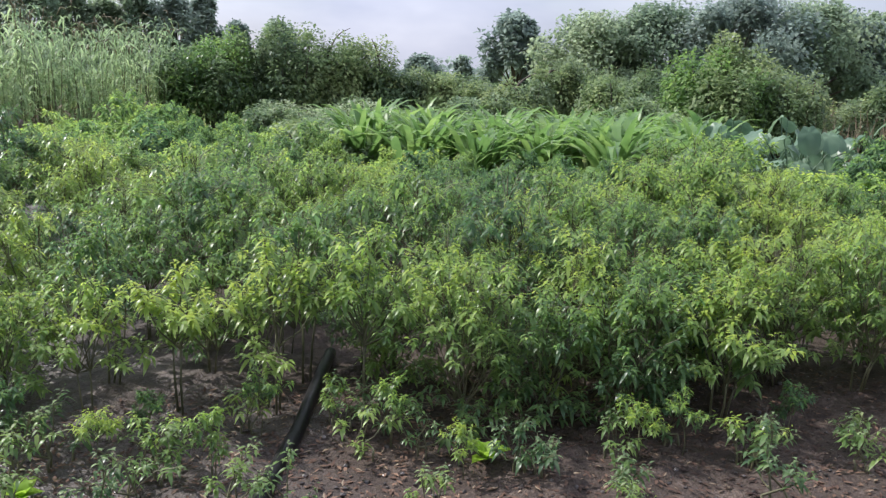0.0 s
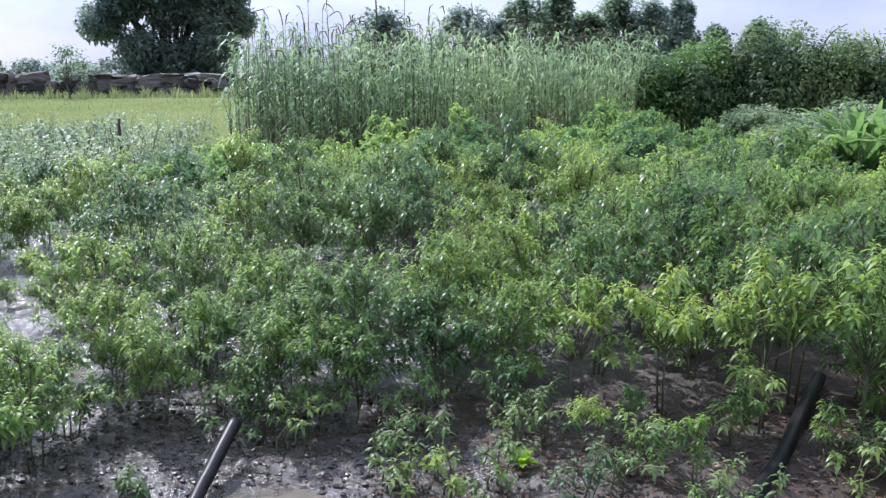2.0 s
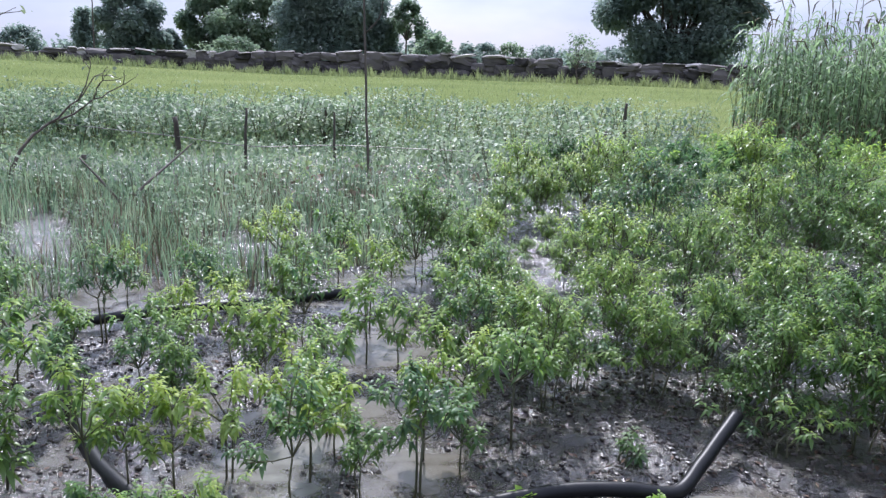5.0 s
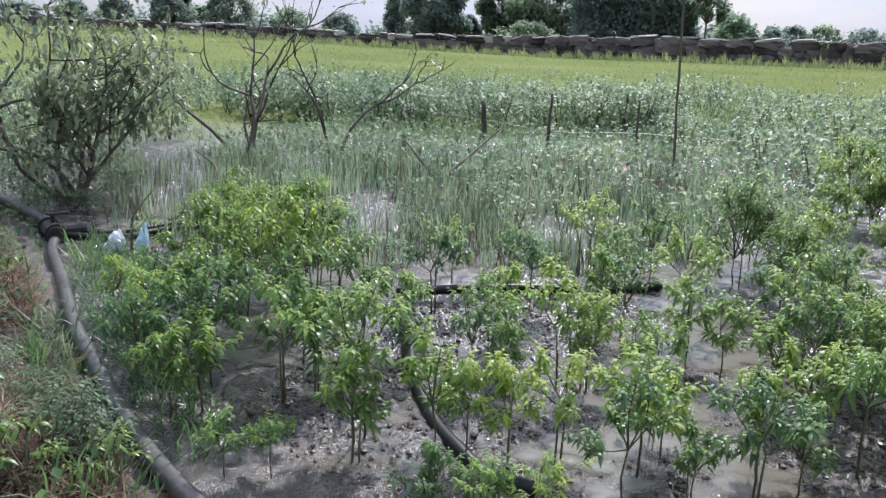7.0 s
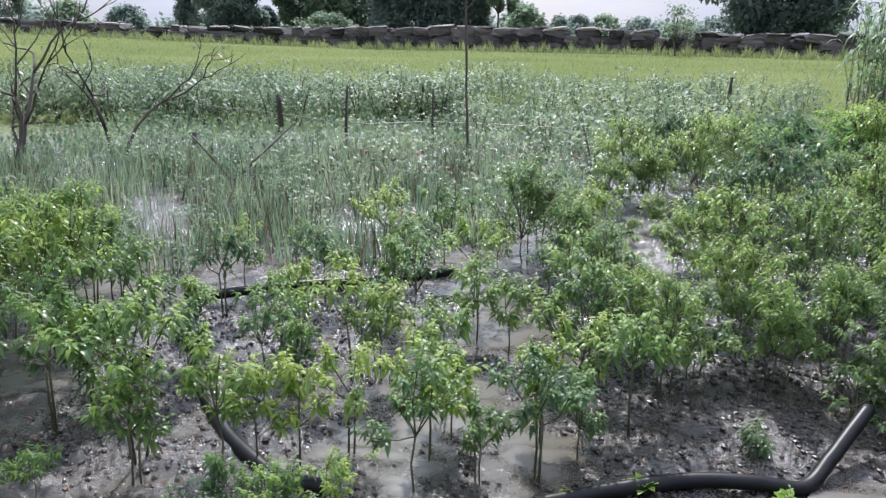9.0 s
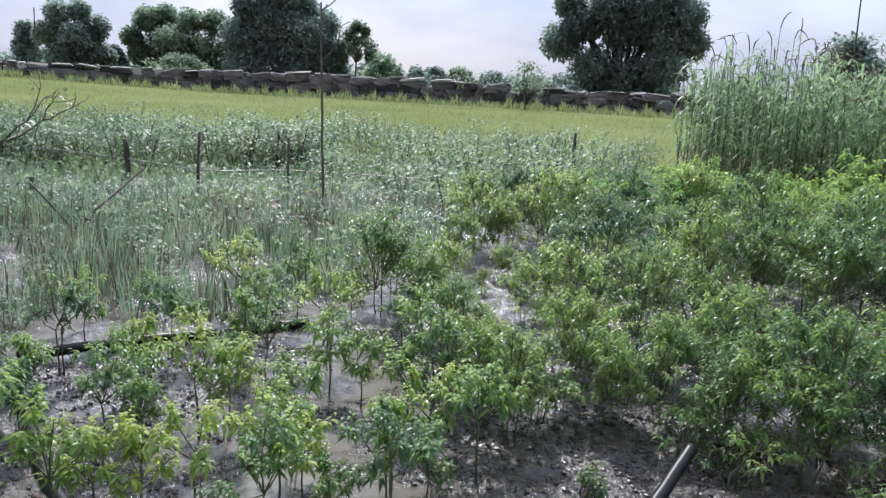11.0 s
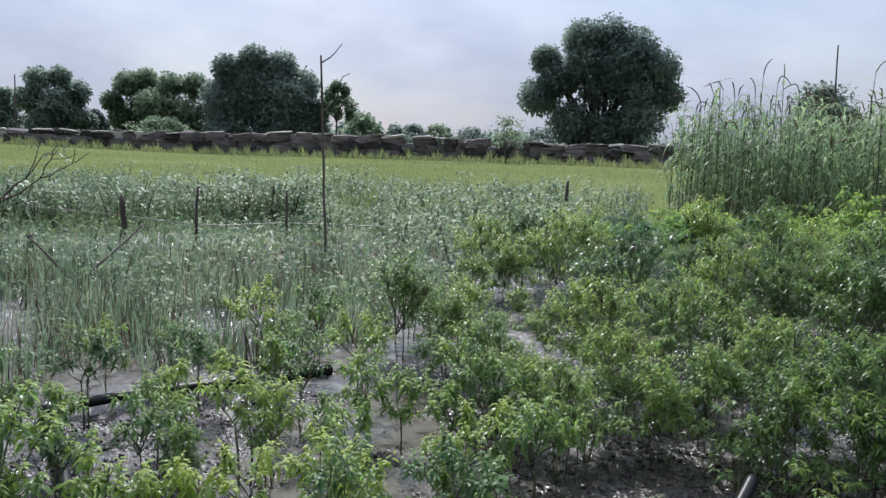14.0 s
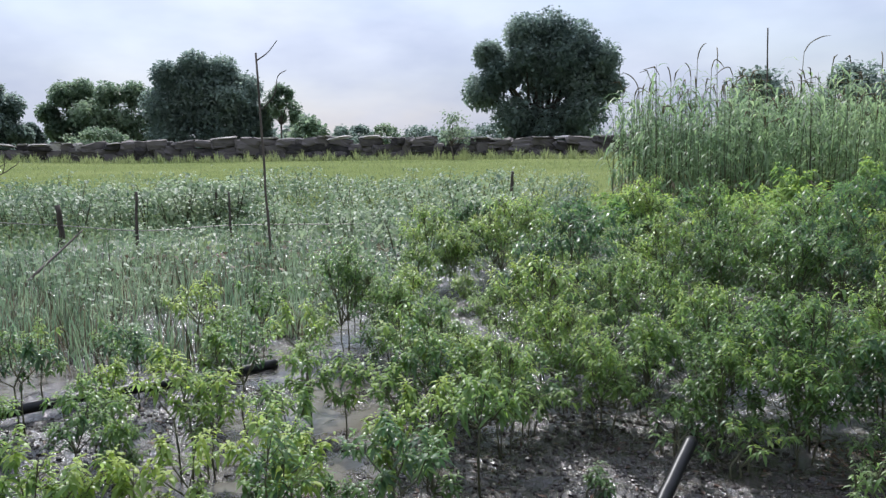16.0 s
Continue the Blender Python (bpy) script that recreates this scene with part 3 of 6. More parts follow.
WET_LABEL = "young chilli plant with drooping leaves standing in wet mud"
DENSE_LABEL = "bushy green chilli plant in the dense crop"
LONE = [(-1.52, 1.6, 3, 1.0), (-1.5, 1.82, 0, 0.88), (-1.45, 2.12, 2, 1.1), (-1.64, 1.46, 1, 0.7), (-1.75, 1.26, 4, 0.92), (-1.87, 1.42, 2, 1.05), (-1.93, 1.6, 0, 0.85),
        (-2.6, 1.7, 5, 1.0), (-2.53, 1.78, 1, 0.95), (-2.54, 2.4, 2, 1.0), (-2.58, 0.66, 5, 1.12), (-2.45, 0.58, 1, 1.0), (-2.33, 0.84, 4, 0.95), (-2.3, 0.97, 2, 0.8), (-2.17, 1.07, 0, 0.95),
        (-2.12, 1.24, 3, 0.92), (-3.02, 1.11, 1, 0.9), (-2.84, 1.36, 4, 0.8), (-2.76, 1.5, 0, 0.7), (-3.04, 1.58, 2, 0.85), (-2.0, 2.36, 1, 1.05), (-1.89, 2.52, 5, 1.0), (-2.31, 2.41, 0, 0.95),
        (-3.04, 0.56, 3, 1.15), (-3.06, 0.68, 1, 1.1), (-3.42, 0.77, 4, 1.1), (-3.09, 0.22, 0, 0.95), (-2.08, 1.75, 3, 0.95), (-1.7, 1.84, 1, 0.95), (-1.68, 2.06, 3, 0.95), (-2.49, 0.12, 0, 0.6),
        (-2.46, 0.28, 2, 0.52), (-2.81, 2.27, 4, 1.0), (-2.66, 1.4, 1, 0.8), (-3.07, 0.08, 1, 0.9), (-3.45, 0.06, 2, 1.0), (-3.17, 0.9, 2, 1.0), (-3.11, 2.37, 1, 1.05), (-2.91, 2.78, 3, 1.1),
        (-2.17, 2.75, 4, 1.1), (-1.85, 0.74, 2, 0.62), (-1.72, 0.88, 4, 0.55), (-2.02, 0.66, 1, 0.6), (-3.2, 1.8, 1, 0.95), (-3.55, 1.15, 4, 1.0), (-3.7, 1.7, 3, 1.0), (-3.6, 0.18, 3, 1.0),
        (-3.3, 0.28, 5, 1.0), (-3.75, 0.4, 4, 1.0), (-4.2, 0.32, 2, 0.9), (-3.9, 0.2, 1, 0.95), (-4.4, 0.15, 1, 0.75), (-4.6, 0.36, 0, 0.8), (-3.48, 2.2, 2, 1.0), (-2.5, 2.05, 0, 0.8)]
placed = []
for k, (x, y, v, size) in enumerate(LONE):
    chilli(SPARSE[v], x, y, k * 77.0, size, WET_LABEL)
    placed.append((x, y))
TALL = [(-3.85, 0.4), (-4.2, 0.75), (-4.6, 0.68), (-4.1, 1.1), (-4.6, 1.0), (-4.9, 0.95), (-4.45, 1.4), (-3.75, 0.85), (-4.85, 1.25), (-5.25, 1.05)]
for k, (x, y) in enumerate(TALL):
    chilli(LEGGY[k % 4] if k % 2 else BUSHY[k % 6], x, y, k * 131.0, 0.92 + 0.06 * (k % 4), "tall light green chilli bush beside the irrigation pipe")
    placed.append((x, y))
YOUNGER = [(-1.59, 2.82), (-1.27, 2.98), (-1.13, 3.28), (-1.57, 2.56), (-1.9, 2.86), (-0.42, 3.05), (-0.76, 3.1), (-1.55, 3.2)]
for k, (x, y) in enumerate(YOUNGER):
    chilli(BUSHY[k % 4], x, y, k * 97.0, 0.8 + 0.04 * (k % 3), "half-grown chilli bush at the mud's edge")
    placed.append((x, y))
FRONT_YOUNG = [(0.97, 2.5, 1, 0.62), (1.65, 2.45, 3, 0.6), (1.22, 2.78, 4, 0.55), (1.5, 2.72, 0, 0.5), (0.8, 2.85, 1, 0.55), (1.82, 2.15, 0, 0.5), (2.52, 2.0, 2, 0.55), (2.72, 1.98, 4, 0.5), (0.62, 2.72, 2, 0.55), (3.3, 1.95, 1, 0.6), (0.3, 2.95, 0, 0.7), (-0.05, 2.98, 3, 0.6)]
for k, (x, y, v, size) in enumerate(FRONT_YOUNG):
    chilli(SPARSE[v], x, y, k * 59.0, size, "small young chilli plant on dark damp soil")
    placed.append((x, y))
HEDGE = [(-0.2, 4.02), (0.12, 3.95), (-0.75, 3.35), (-0.4, 3.3), (-0.05, 3.35), (0.3, 3.25), (0.62, 3.15), (-0.9, 3.7), (-0.5, 3.75), (-0.1, 3.75), (0.3, 3.65), (0.7, 3.55), (0.98, 3.1), (1.36, 3.02), (1.74, 2.9),
         (2.05, 2.6), (2.4, 2.5), (2.75, 2.35), (3.1, 2.2), (1.55, 3.3), (1.95, 3.1), (2.35, 2.95), (2.8, 2.75),
         (3.1, 2.5), (3.42, 2.42), (3.74, 2.4), (4.0, 2.18), (4.35, 2.12), (3.32, 2.8), (3.72, 2.74), (4.1, 2.58), (2.98, 3.08), (3.4, 3.15), (3.85, 3.1), (4.5, 2.5)]
for k, (x, y) in enumerate(HEDGE):
    kind = LEGGY[k % 4] if 0.55 < x < 1.8 else SKIRTED[k % 4] if 1.8 < x < 3.0 else BUSHY[k % 2 * 3 if x < 0.9 else k * 5 % 6]
    chilli(kind, x, y, k * 97.0, (0.86 if x < 0.7 else 1.0) + 0.05 * (k % 5), "large leafy chilli bush at the front of the crop")
    placed.append((x, y))
SPARSE_AREA = [(-1.7, 2.7), (-1.6, 1.9), (-2.4, 1.1), (-3.4, 1.2), (-4.3, 2.1), (-3.9, 2.9), (-3.4, 3.7), (-2.4, 3.3)]
DENSE_AREA = [(-2.2, 3.0), (-3.4, 3.8), (-4.1, 5.3), (-4.2, 7.2), (-3.3, 9.2), (-1.6, 10.8), (0.8, 13.4), (3.2, 16.8), (5.6, 16.2), (5.2, 12.8), (4.3, 10.0), (5.6, 9.2), (7.3, 7.7), (8.2, 6.6),
              (15, 4.5), (15, 0.5), (6.2, 0.9), (3.8, 1.75), (2.9, 2.15), (2.2, 2.5), (1.7, 2.75), (1.1, 2.85), (0.4, 3.15), (-0.5, 3.3), (-1.25, 2.75), (-1.7, 2.8)]
more = [(p, SPARSE) for p in scatter(SPARSE_AREA, 0.36, 4000, 3)] + [(p, None) for p in scatter(DENSE_AREA, 0.44, 60000, 4)]
far_crop = [Soup() for _ in range(7)]
order = sorted(more, key=lambda e: math.hypot(e[0][0], e[0][1] + 0.4))
count = len(placed)
for k, ((x, y), kind) in enumerate(order):
    if any((x - a) ** 2 + (y - b) ** 2 < 0.075 for a, b in placed[:130]) or (0.4 < x < 1.9 and y < 3.55 - 0.2 * x):
        continue
    h = math.sin(x * 2.3 + 0.7 + 0.8 * math.sin(y)) * math.sin(y * 1.9 + 0.5 * x) * 0.2
    size = 1.04 + h + rng.uniform(-0.3, 0.26) + 0.1 * (x > 1.2 and y < 5) - 0.2 * (x < 0.7 and y < 5.6) - 0.4 * (x > 2.5 and y > 6)
    if count < 320:
        chilli((kind or (BUSHY if math.hypot(x, y + 0.4) < 5.2 else THRIFTY))[k % 6], float(x), float(y), rng.uniform(0, 360), size, WET_LABEL if kind else DENSE_LABEL)
        count += 1
    else:
        s, c = FAR[k % 6]
        far_crop[int(rng.integers(7))].put(c, put_at(float(x), float(y), rng.uniform(0, 360), size))
for crop in far_crop:
    tagged(new("chilli_crop", crop.mesh("chilli crop", [CHILLI, CHILLI_TIP])), "dense green chilli crop receding towards the thicket", "crop", kind="stuff")

# ---- rush grass in the standing water ----
RUSHES = [(-9.4, 2.2), (-8.2, 1.7), (-6.4, 1.3), (-5.2, 1.4), (-4.4, 2.0), (-3.9, 2.8), (-3.75, 3.6), (-4.2, 5.2), (-5.2, 6.2), (-7.4, 5.8), (-8.6, 4.2)]
cen = spread(RUSHES, 3000, 5)
cen = cen[np.sin(cen[:, 0] * 3.1 + 1.5 * np.sin(cen[:, 1] * 2.2)) + np.sin(cen[:, 1] * 4.3 + cen[:, 0]) + rng.normal(0, 0.9, len(cen)) > 0.05]
MARGIN = [(-9.0, 1.0), (-7.0, 0.55), (-5.5, 0.7), (-5.5, 1.5), (-7.2, 1.75), (-8.8, 2.2), (-10.2, 2.2)]
cen = np.concatenate([cen, spread(MARGIN, 170, 15)])
soup = Soup()
n = 7
base = np.repeat(cen, n, 0) + rng.normal(0, 0.055, (len(cen) * n, 2))
b3 = np.column_stack([base, ground_z(base[:, 0], base[:, 1]) - 0.01])
d = np.column_stack([rng.normal(0, 0.09, (len(b3), 2)), np.ones(len(b3))])
L = rng.uniform(0.5, 1.1, len(b3)) * np.repeat(rng.uniform(0.2, 0.46, len(cen)), n)
bend = np.column_stack([rng.normal(0, 0.05, (len(b3), 2)), -rng.uniform(0, 0.06, len(b3))])
dry = rng.uniform(0, 1, len(b3)) < 0.36
dark = dry & (rng.uniform(0, 1, len(b3)) < 0.25)
soup.add(blades(b3[~dry], d[~dry], L[~dry], 0.009, bend[~dry]), BLADE, 0)
soup.add(blades(b3[dry & ~dark], d[dry & ~dark], L[dry & ~dark] * 0.95, 0.008, bend[dry & ~dark]), BLADE, 1)
soup.add(blades(b3[dark], d[dark], L[dark] * 1.1, 0.011, bend[dark]), BLADE, 2)
tagged(new("rush_grass", soup.mesh("rush grass", [RUSH, STRAW, STALK])), "blue-green rushes with dry stems in shallow water", "grass", kind="stuff")

# ---- broad-leaved weeds and cover crop beyond the fence ----
def weed_soup(seed, height, spread_r, n_leaf, leaf):
    r = np.random.default_rng(seed)
    s = Soup()
    for k in range(4):
        a = r.uniform(0, 6.28)
        v, t = tube([(0, 0, -0.03), (np.cos(a) * spread_r * 0.3, np.sin(a) * spread_r * 0.3, height * 0.5), (np.cos(a) * spread_r * 0.6, np.sin(a) * spread_r * 0.6, height * 0.92)], [0.008, 0.006, 0.003], 3, False)
        s.add(v, t, 1)
    z = r.uniform(0.15, 1, n_leaf) ** 0.8 * height
    a, q = r.uniform(0, 6.28, n_leaf), np.sqrt(r.uniform(0, 1, n_leaf)) * spread_r
    base = np.column_stack([np.cos(a) * q, np.sin(a) * q, z])
    d = np.column_stack([np.cos(a), np.sin(a), r.normal(0, 0.4, n_leaf)]) + r.normal(0, 0.5, (n_leaf, 3))
    ln = r.uniform(0.6, 1.2, n_leaf) * leaf
    s.add(chips(base, d, ln, ln * 0.7, 0.3), LEAF2, 0)
    return s


WEEDS = [weed_soup(200 + k, 0.5 + 0.07 * k, 0.24 + 0.03 * k, 110, 0.085) for k in range(5)]
weed_meshes = [w.mesh("broad weed", [WEED, STALK]) for w in WEEDS]
NEAR_BAND = [(-8.3, 8.1), (-5.2, 7.3), (-4.6, 8.6), (-4.2, 11.0), (-5.3, 13.0), (-8.2, 12.2), (-9.6, 10.2)]
FAR_BAND = [(-16.5, 3.5), (-12.6, 5.4), (-10.2, 8.4), (-9.9, 10.6), (-12.5, 11.4), (-17.5, 7.2)]
for k, (x, y) in enumerate(scatter(NEAR_BAND, 0.52, 6000, 6)):
    w = tagged(new("weed_bush", weed_meshes[k % 5]), "broad-leaved weed bush wet with spray", "weed", "weed bushes beyond the fence")
    w.matrix_basis = put_at(float(x), float(y), k * 67.0, rng.uniform(0.55, 1.15))
for k, (x, y) in enumerate(scatter(RUSHES, 0.5, 4000, 66)):
    w = tagged(new("weed_bush", weed_meshes[k % 5]), "small leafy weed standing among the rushes", "weed", "weeds among the rushes")
    w.matrix_basis = put_at(float(x), float(y), k * 67.0, rng.uniform(0.3, 0.6))
band = Soup()
for k, u in enumerate(np.linspace(0, 1, 34)):
    x, y = curve_pts([(-14.6, 4.4, 0), (-12.6, 5.4, 0), (-10.3, 8.2, 0), (-9.8, 9.9, 0)], 12)[int(u * 35.9)][:2] + rng.normal(0, 0.12, 2)
    band.put(WEEDS[k % 5], put_at(float(x), float(y), k * 67.0, rng.uniform(0.95, 1.2)))
for k, (x, y) in enumerate(scatter(FAR_BAND, 0.4, 9000, 7)):
    band.put(WEEDS[k % 5], put_at(float(x), float(y), k * 67.0, rng.uniform(0.75, 1.15)))
MEADOW_AREA = [(-18, 2), (-10, 11), (-5.5, 14), (-6, 16.5), (-12, 17.5), (-18, 13), (-22, 7), (-23, 2)]
for k, (x, y) in enumerate(scatter(MEADOW_AREA, 0.66, 12000, 8)):
    band.put(WEEDS[k % 5], put_at(float(x), float(y), k * 67.0, rng.uniform(0.6, 1.15)))
BRUSH = [(-15, -4.5), (-9.6, -1.2), (-9.9, 1.0), (-13, 3.0), (-18, 1)]
for k, (x, y) in enumerate(scatter(BRUSH, 0.55, 9000, 19)):
    band.put(WEEDS[k % 5], put_at(float(x), float(y), k * 67.0, rng.uniform(0.6, 1.35)))
MEADOW_FAR = [(-24, 4), (-12, 16), (-7, 17), (-8, 22), (-16, 21), (-26, 12)]
for k, (x, y) in enumerate(scatter(MEADOW_FAR, 1.2, 9000, 18)):
    band.put(WEEDS[k % 5], put_at(float(x), float(y), k * 67.0, rng.uniform(0.4, 1.0)))
tagged(new("cover_crop", band.mesh("cover crop", [WEED, STALK])), "dark green band of broad-leaved plants at the meadow's edge", "crop", kind="stuff")

# low mixed herbs round the fence and the water's edge
HERB_AREA = [(-10.8, 2.2), (-9.2, 2.2), (-8.6, 3.2), (-6.0, 4.3), (-5.0, 4.6), (-4.2, 4.2), (-4.2, 7.0), (-3.3, 9.0), (-1.6, 10.6), (0.8, 13.2), (2.6, 16.4), (1.0, 16.0), (-1.0, 14.0), (-3.0, 13.2), (-6.5, 14.5), (-10.0, 11.0), (-13.0, 6.0), (-12.0, 4.2)]
hp = spread(HERB_AREA, 13000, 9)
b3 = np.column_stack([hp, ground_z(hp[:, 0], hp[:, 1]) + rng.uniform(0.02, 0.3, len(hp))])
soup = Soup()
ln = rng.uniform(0.05, 0.1, len(b3))
soup.add(chips(b3, rng.normal(0, 1, (len(b3), 3)), ln, ln * 0.6, 0.3), LEAF2, 0)
yellowish = np.repeat(np.sin(hp[:, 0] * 1.7 + hp[:, 1]) + np.sin(hp[:, 1] * 2.3) > 0.1, 2)
soup.m[-1][yellowish] = 2
withered = (np.hypot(hp[:, 0] + 5.9, (hp[:, 1] - 5.8) * 0.8) < 1.3) & (rng.uniform(0, 1, len(hp)) < 0.4)
soup.m[-1][np.repeat(withered, 2)] = 3
bp = spread(HERB_AREA, 9000, 10)
b3 = np.column_stack([bp, ground_z(bp[:, 0], bp[:, 1]) - 0.01])
d = np.column_stack([rng.normal(0, 0.25, (len(b3), 2)), np.ones(len(b3))])
soup.add(blades(b3, d, rng.uniform(0.15, 0.4, len(b3)), 0.011, np.column_stack([rng.normal(0, 0.06, (len(b3), 2)), -rng.uniform(0, 0.08, len(b3))])), BLADE, 1)
tagged(new("wet_herbs", soup.mesh("wet herbs", [WEED, RUSH, VINE, STRAW])), "low mixed herbs and grass glistening with water", "herbs", kind="stuff")

# ---- pale green meadow up to the stone wall ----
n = 30000
az, r = np.radians(rng.uniform(8, 104, n)), 12 + 66 * rng.uniform(0, 1, n) ** 1.25
x, y = -np.sin(az) * r, np.cos(az) * r
keep = ~((x > -5.4) & (y > 12.5) & (y < 26)) & ~inside(x, y, NEAR_BAND)
x, y, r = x[keep], y[keep], r[keep]
b3 = np.column_stack([x, y, ground_z(x, y) - 0.02])
d = np.column_stack([rng.normal(0, 0.3, (len(x), 2)), np.ones(len(x))])
soup = Soup()
soup.add(blades(b3, d, rng.uniform(0.09, 0.2, len(x)), 0.011 + r * 0.0006, np.column_stack([rng.normal(0, 0.07, (len(x), 2)), np.zeros(len(x))])), BLADE)
tagged(new("meadow_grass", soup.mesh("meadow grass", [MEADOW])), "pale green young meadow running to the stone wall", "grass", kind="stuff")

# ---- millet stand ----
MILLET_AREA = [(-5.1, 14.6), (-4.2, 13.3), (-2.9, 13.2), (-0.9, 14.4), (1.0, 16.6), (3.3, 18.8), (3.9, 21.5), (1.0, 22), (-3.5, 20), (-5.2, 17.5)]
stalks = scatter(MILLET_AREA, 0.19, 40000, 11)
soup = Soup()
for k, (x, y) in enumerate(stalks):
    h = (rng.uniform(1.55, 2.38) + 0.2 * math.sin(x * 3.1 + y) * math.sin(x * 1.3)) * (0.92 + 0.1 * min(1.0, (x + 5.6) / 1.6))
    lean = rng.normal(0, 0.09, 2)
    z0 = float(ground_z(x, y))
    p = np.array([[x, y, z0], [x + lean[0] * 0.5, y + lean[1] * 0.5, z0 + h * 0.5], [x + lean[0] * 1.4, y + lean[1] * 1.4, z0 + h]])
    v, t = tube(p, [0.008, 0.006, 0.003], 3, False)
    soup.add(v, t, k % 2)
    m = 17
    s = rng.uniform(0.06, 1.0, m)
    base = np.column_stack([x + lean[0] * s * 1.2, y + lean[1] * s * 1.2, z0 + h * s])
    a = rng.uniform(0, 6.28, m)
    d = np.column_stack([np.cos(a) * 0.6, np.sin(a) * 0.6, rng.uniform(0.45, 0.95, m)])
    ln = rng.uniform(0.28, 0.6, m)
    soup.add(leaves(base, d, ln, rng.uniform(0.03, 0.055, m), rng.uniform(0.6, 1.35, m), 0.3), LEAF8, 0)
    soup.m[-1][np.repeat((s < 0.3) & (rng.uniform(0, 1, m) < 0.4), 8)] = 3
    if k % 2 == 0:
        bend = rng.normal(0, 0.14, 2)
        tip = p[2]
        v, t = tube([tip, tip + (bend[0] * 0.3, bend[1] * 0.3, 0.14), tip + (bend[0], bend[1], 0.24 - abs(bend).sum() * 0.4)], [0.007, 0.013, 0.004], 4)
        soup.add(v, t, 2)
tagged(new("millet_stand", soup.mesh("millet stand", [MILLET, STALK, PLUME, STRAW])), "tall grey-green millet stand with drooping leaves and ears", "crop", kind="stuff")
# the taller ears that stand above the rest
for k, (x, y, h) in enumerate([(-3.75, 15.6, 3.15), (-3.55, 15.9, 3.0), (-3.3, 15.5, 3.1), (-3.9, 16.1, 2.85), (-3.1, 16.2, 2.85), (-4.7, 15.3, 2.6), (-4.5, 15.0, 2.45), (-5.0, 15.6, 2.5),
                             (-1.9, 15.4, 3.15), (-0.6, 16.6, 2.9), (-2.6, 15.0, 2.6), (0.6, 17.4, 2.75), (-4.1, 15.2, 2.7)]):
    root = tagged(new("millet_stalk"), "tall millet stalk with a nodding brown ear", "millet", "tall millet stalks")
    root.matrix_basis = put_at(x, y, k * 50.0)
    s, e, l = Soup(), Soup(), Soup()
    b = 0.08 + 0.1 * (k % 3)
    top = np.array([b * 0.4, 0.03, h - 0.3])
    v, t = tube([(0, 0, -0.03), (0.02, 0, h * 0.5), top], [0.012, 0.01, 0.006], 5)
    s.add(v, t)
    droop = 0.06 + 0.3 * (k % 3 == 1)
    v, t = tube(curve_pts([top, top + (b * 0.4, 0, 0.16), top + (b * 1.2, 0.02, 0.3 - droop * 0.5), top + (b * 1.9, 0.03, 0.36 - droop)], 4), [0.006] + [0.0105] * 8 + [0.009, 0.007, 0.005, 0.003], 6)
    e.add(v, t)
    m = 7
    zz = np.linspace(h * 0.4, h * 0.85, m)
    a = np.arange(m) * 2.6
    l.add(leaves(np.column_stack([0 * zz + 0.02, 0 * zz, zz]), np.column_stack([np.cos(a), np.sin(a), 0 * a + 1.1]), 0.6, 0.035, 0.8), LEAF8)
    part("stalk", s.mesh("millet stalk", [STALK]), root)
    part("ear", e.mesh("millet ear", [PLUME]), root, "brown millet ear")
    part("leaves", l.mesh("millet leaves", [MILLET]), root)

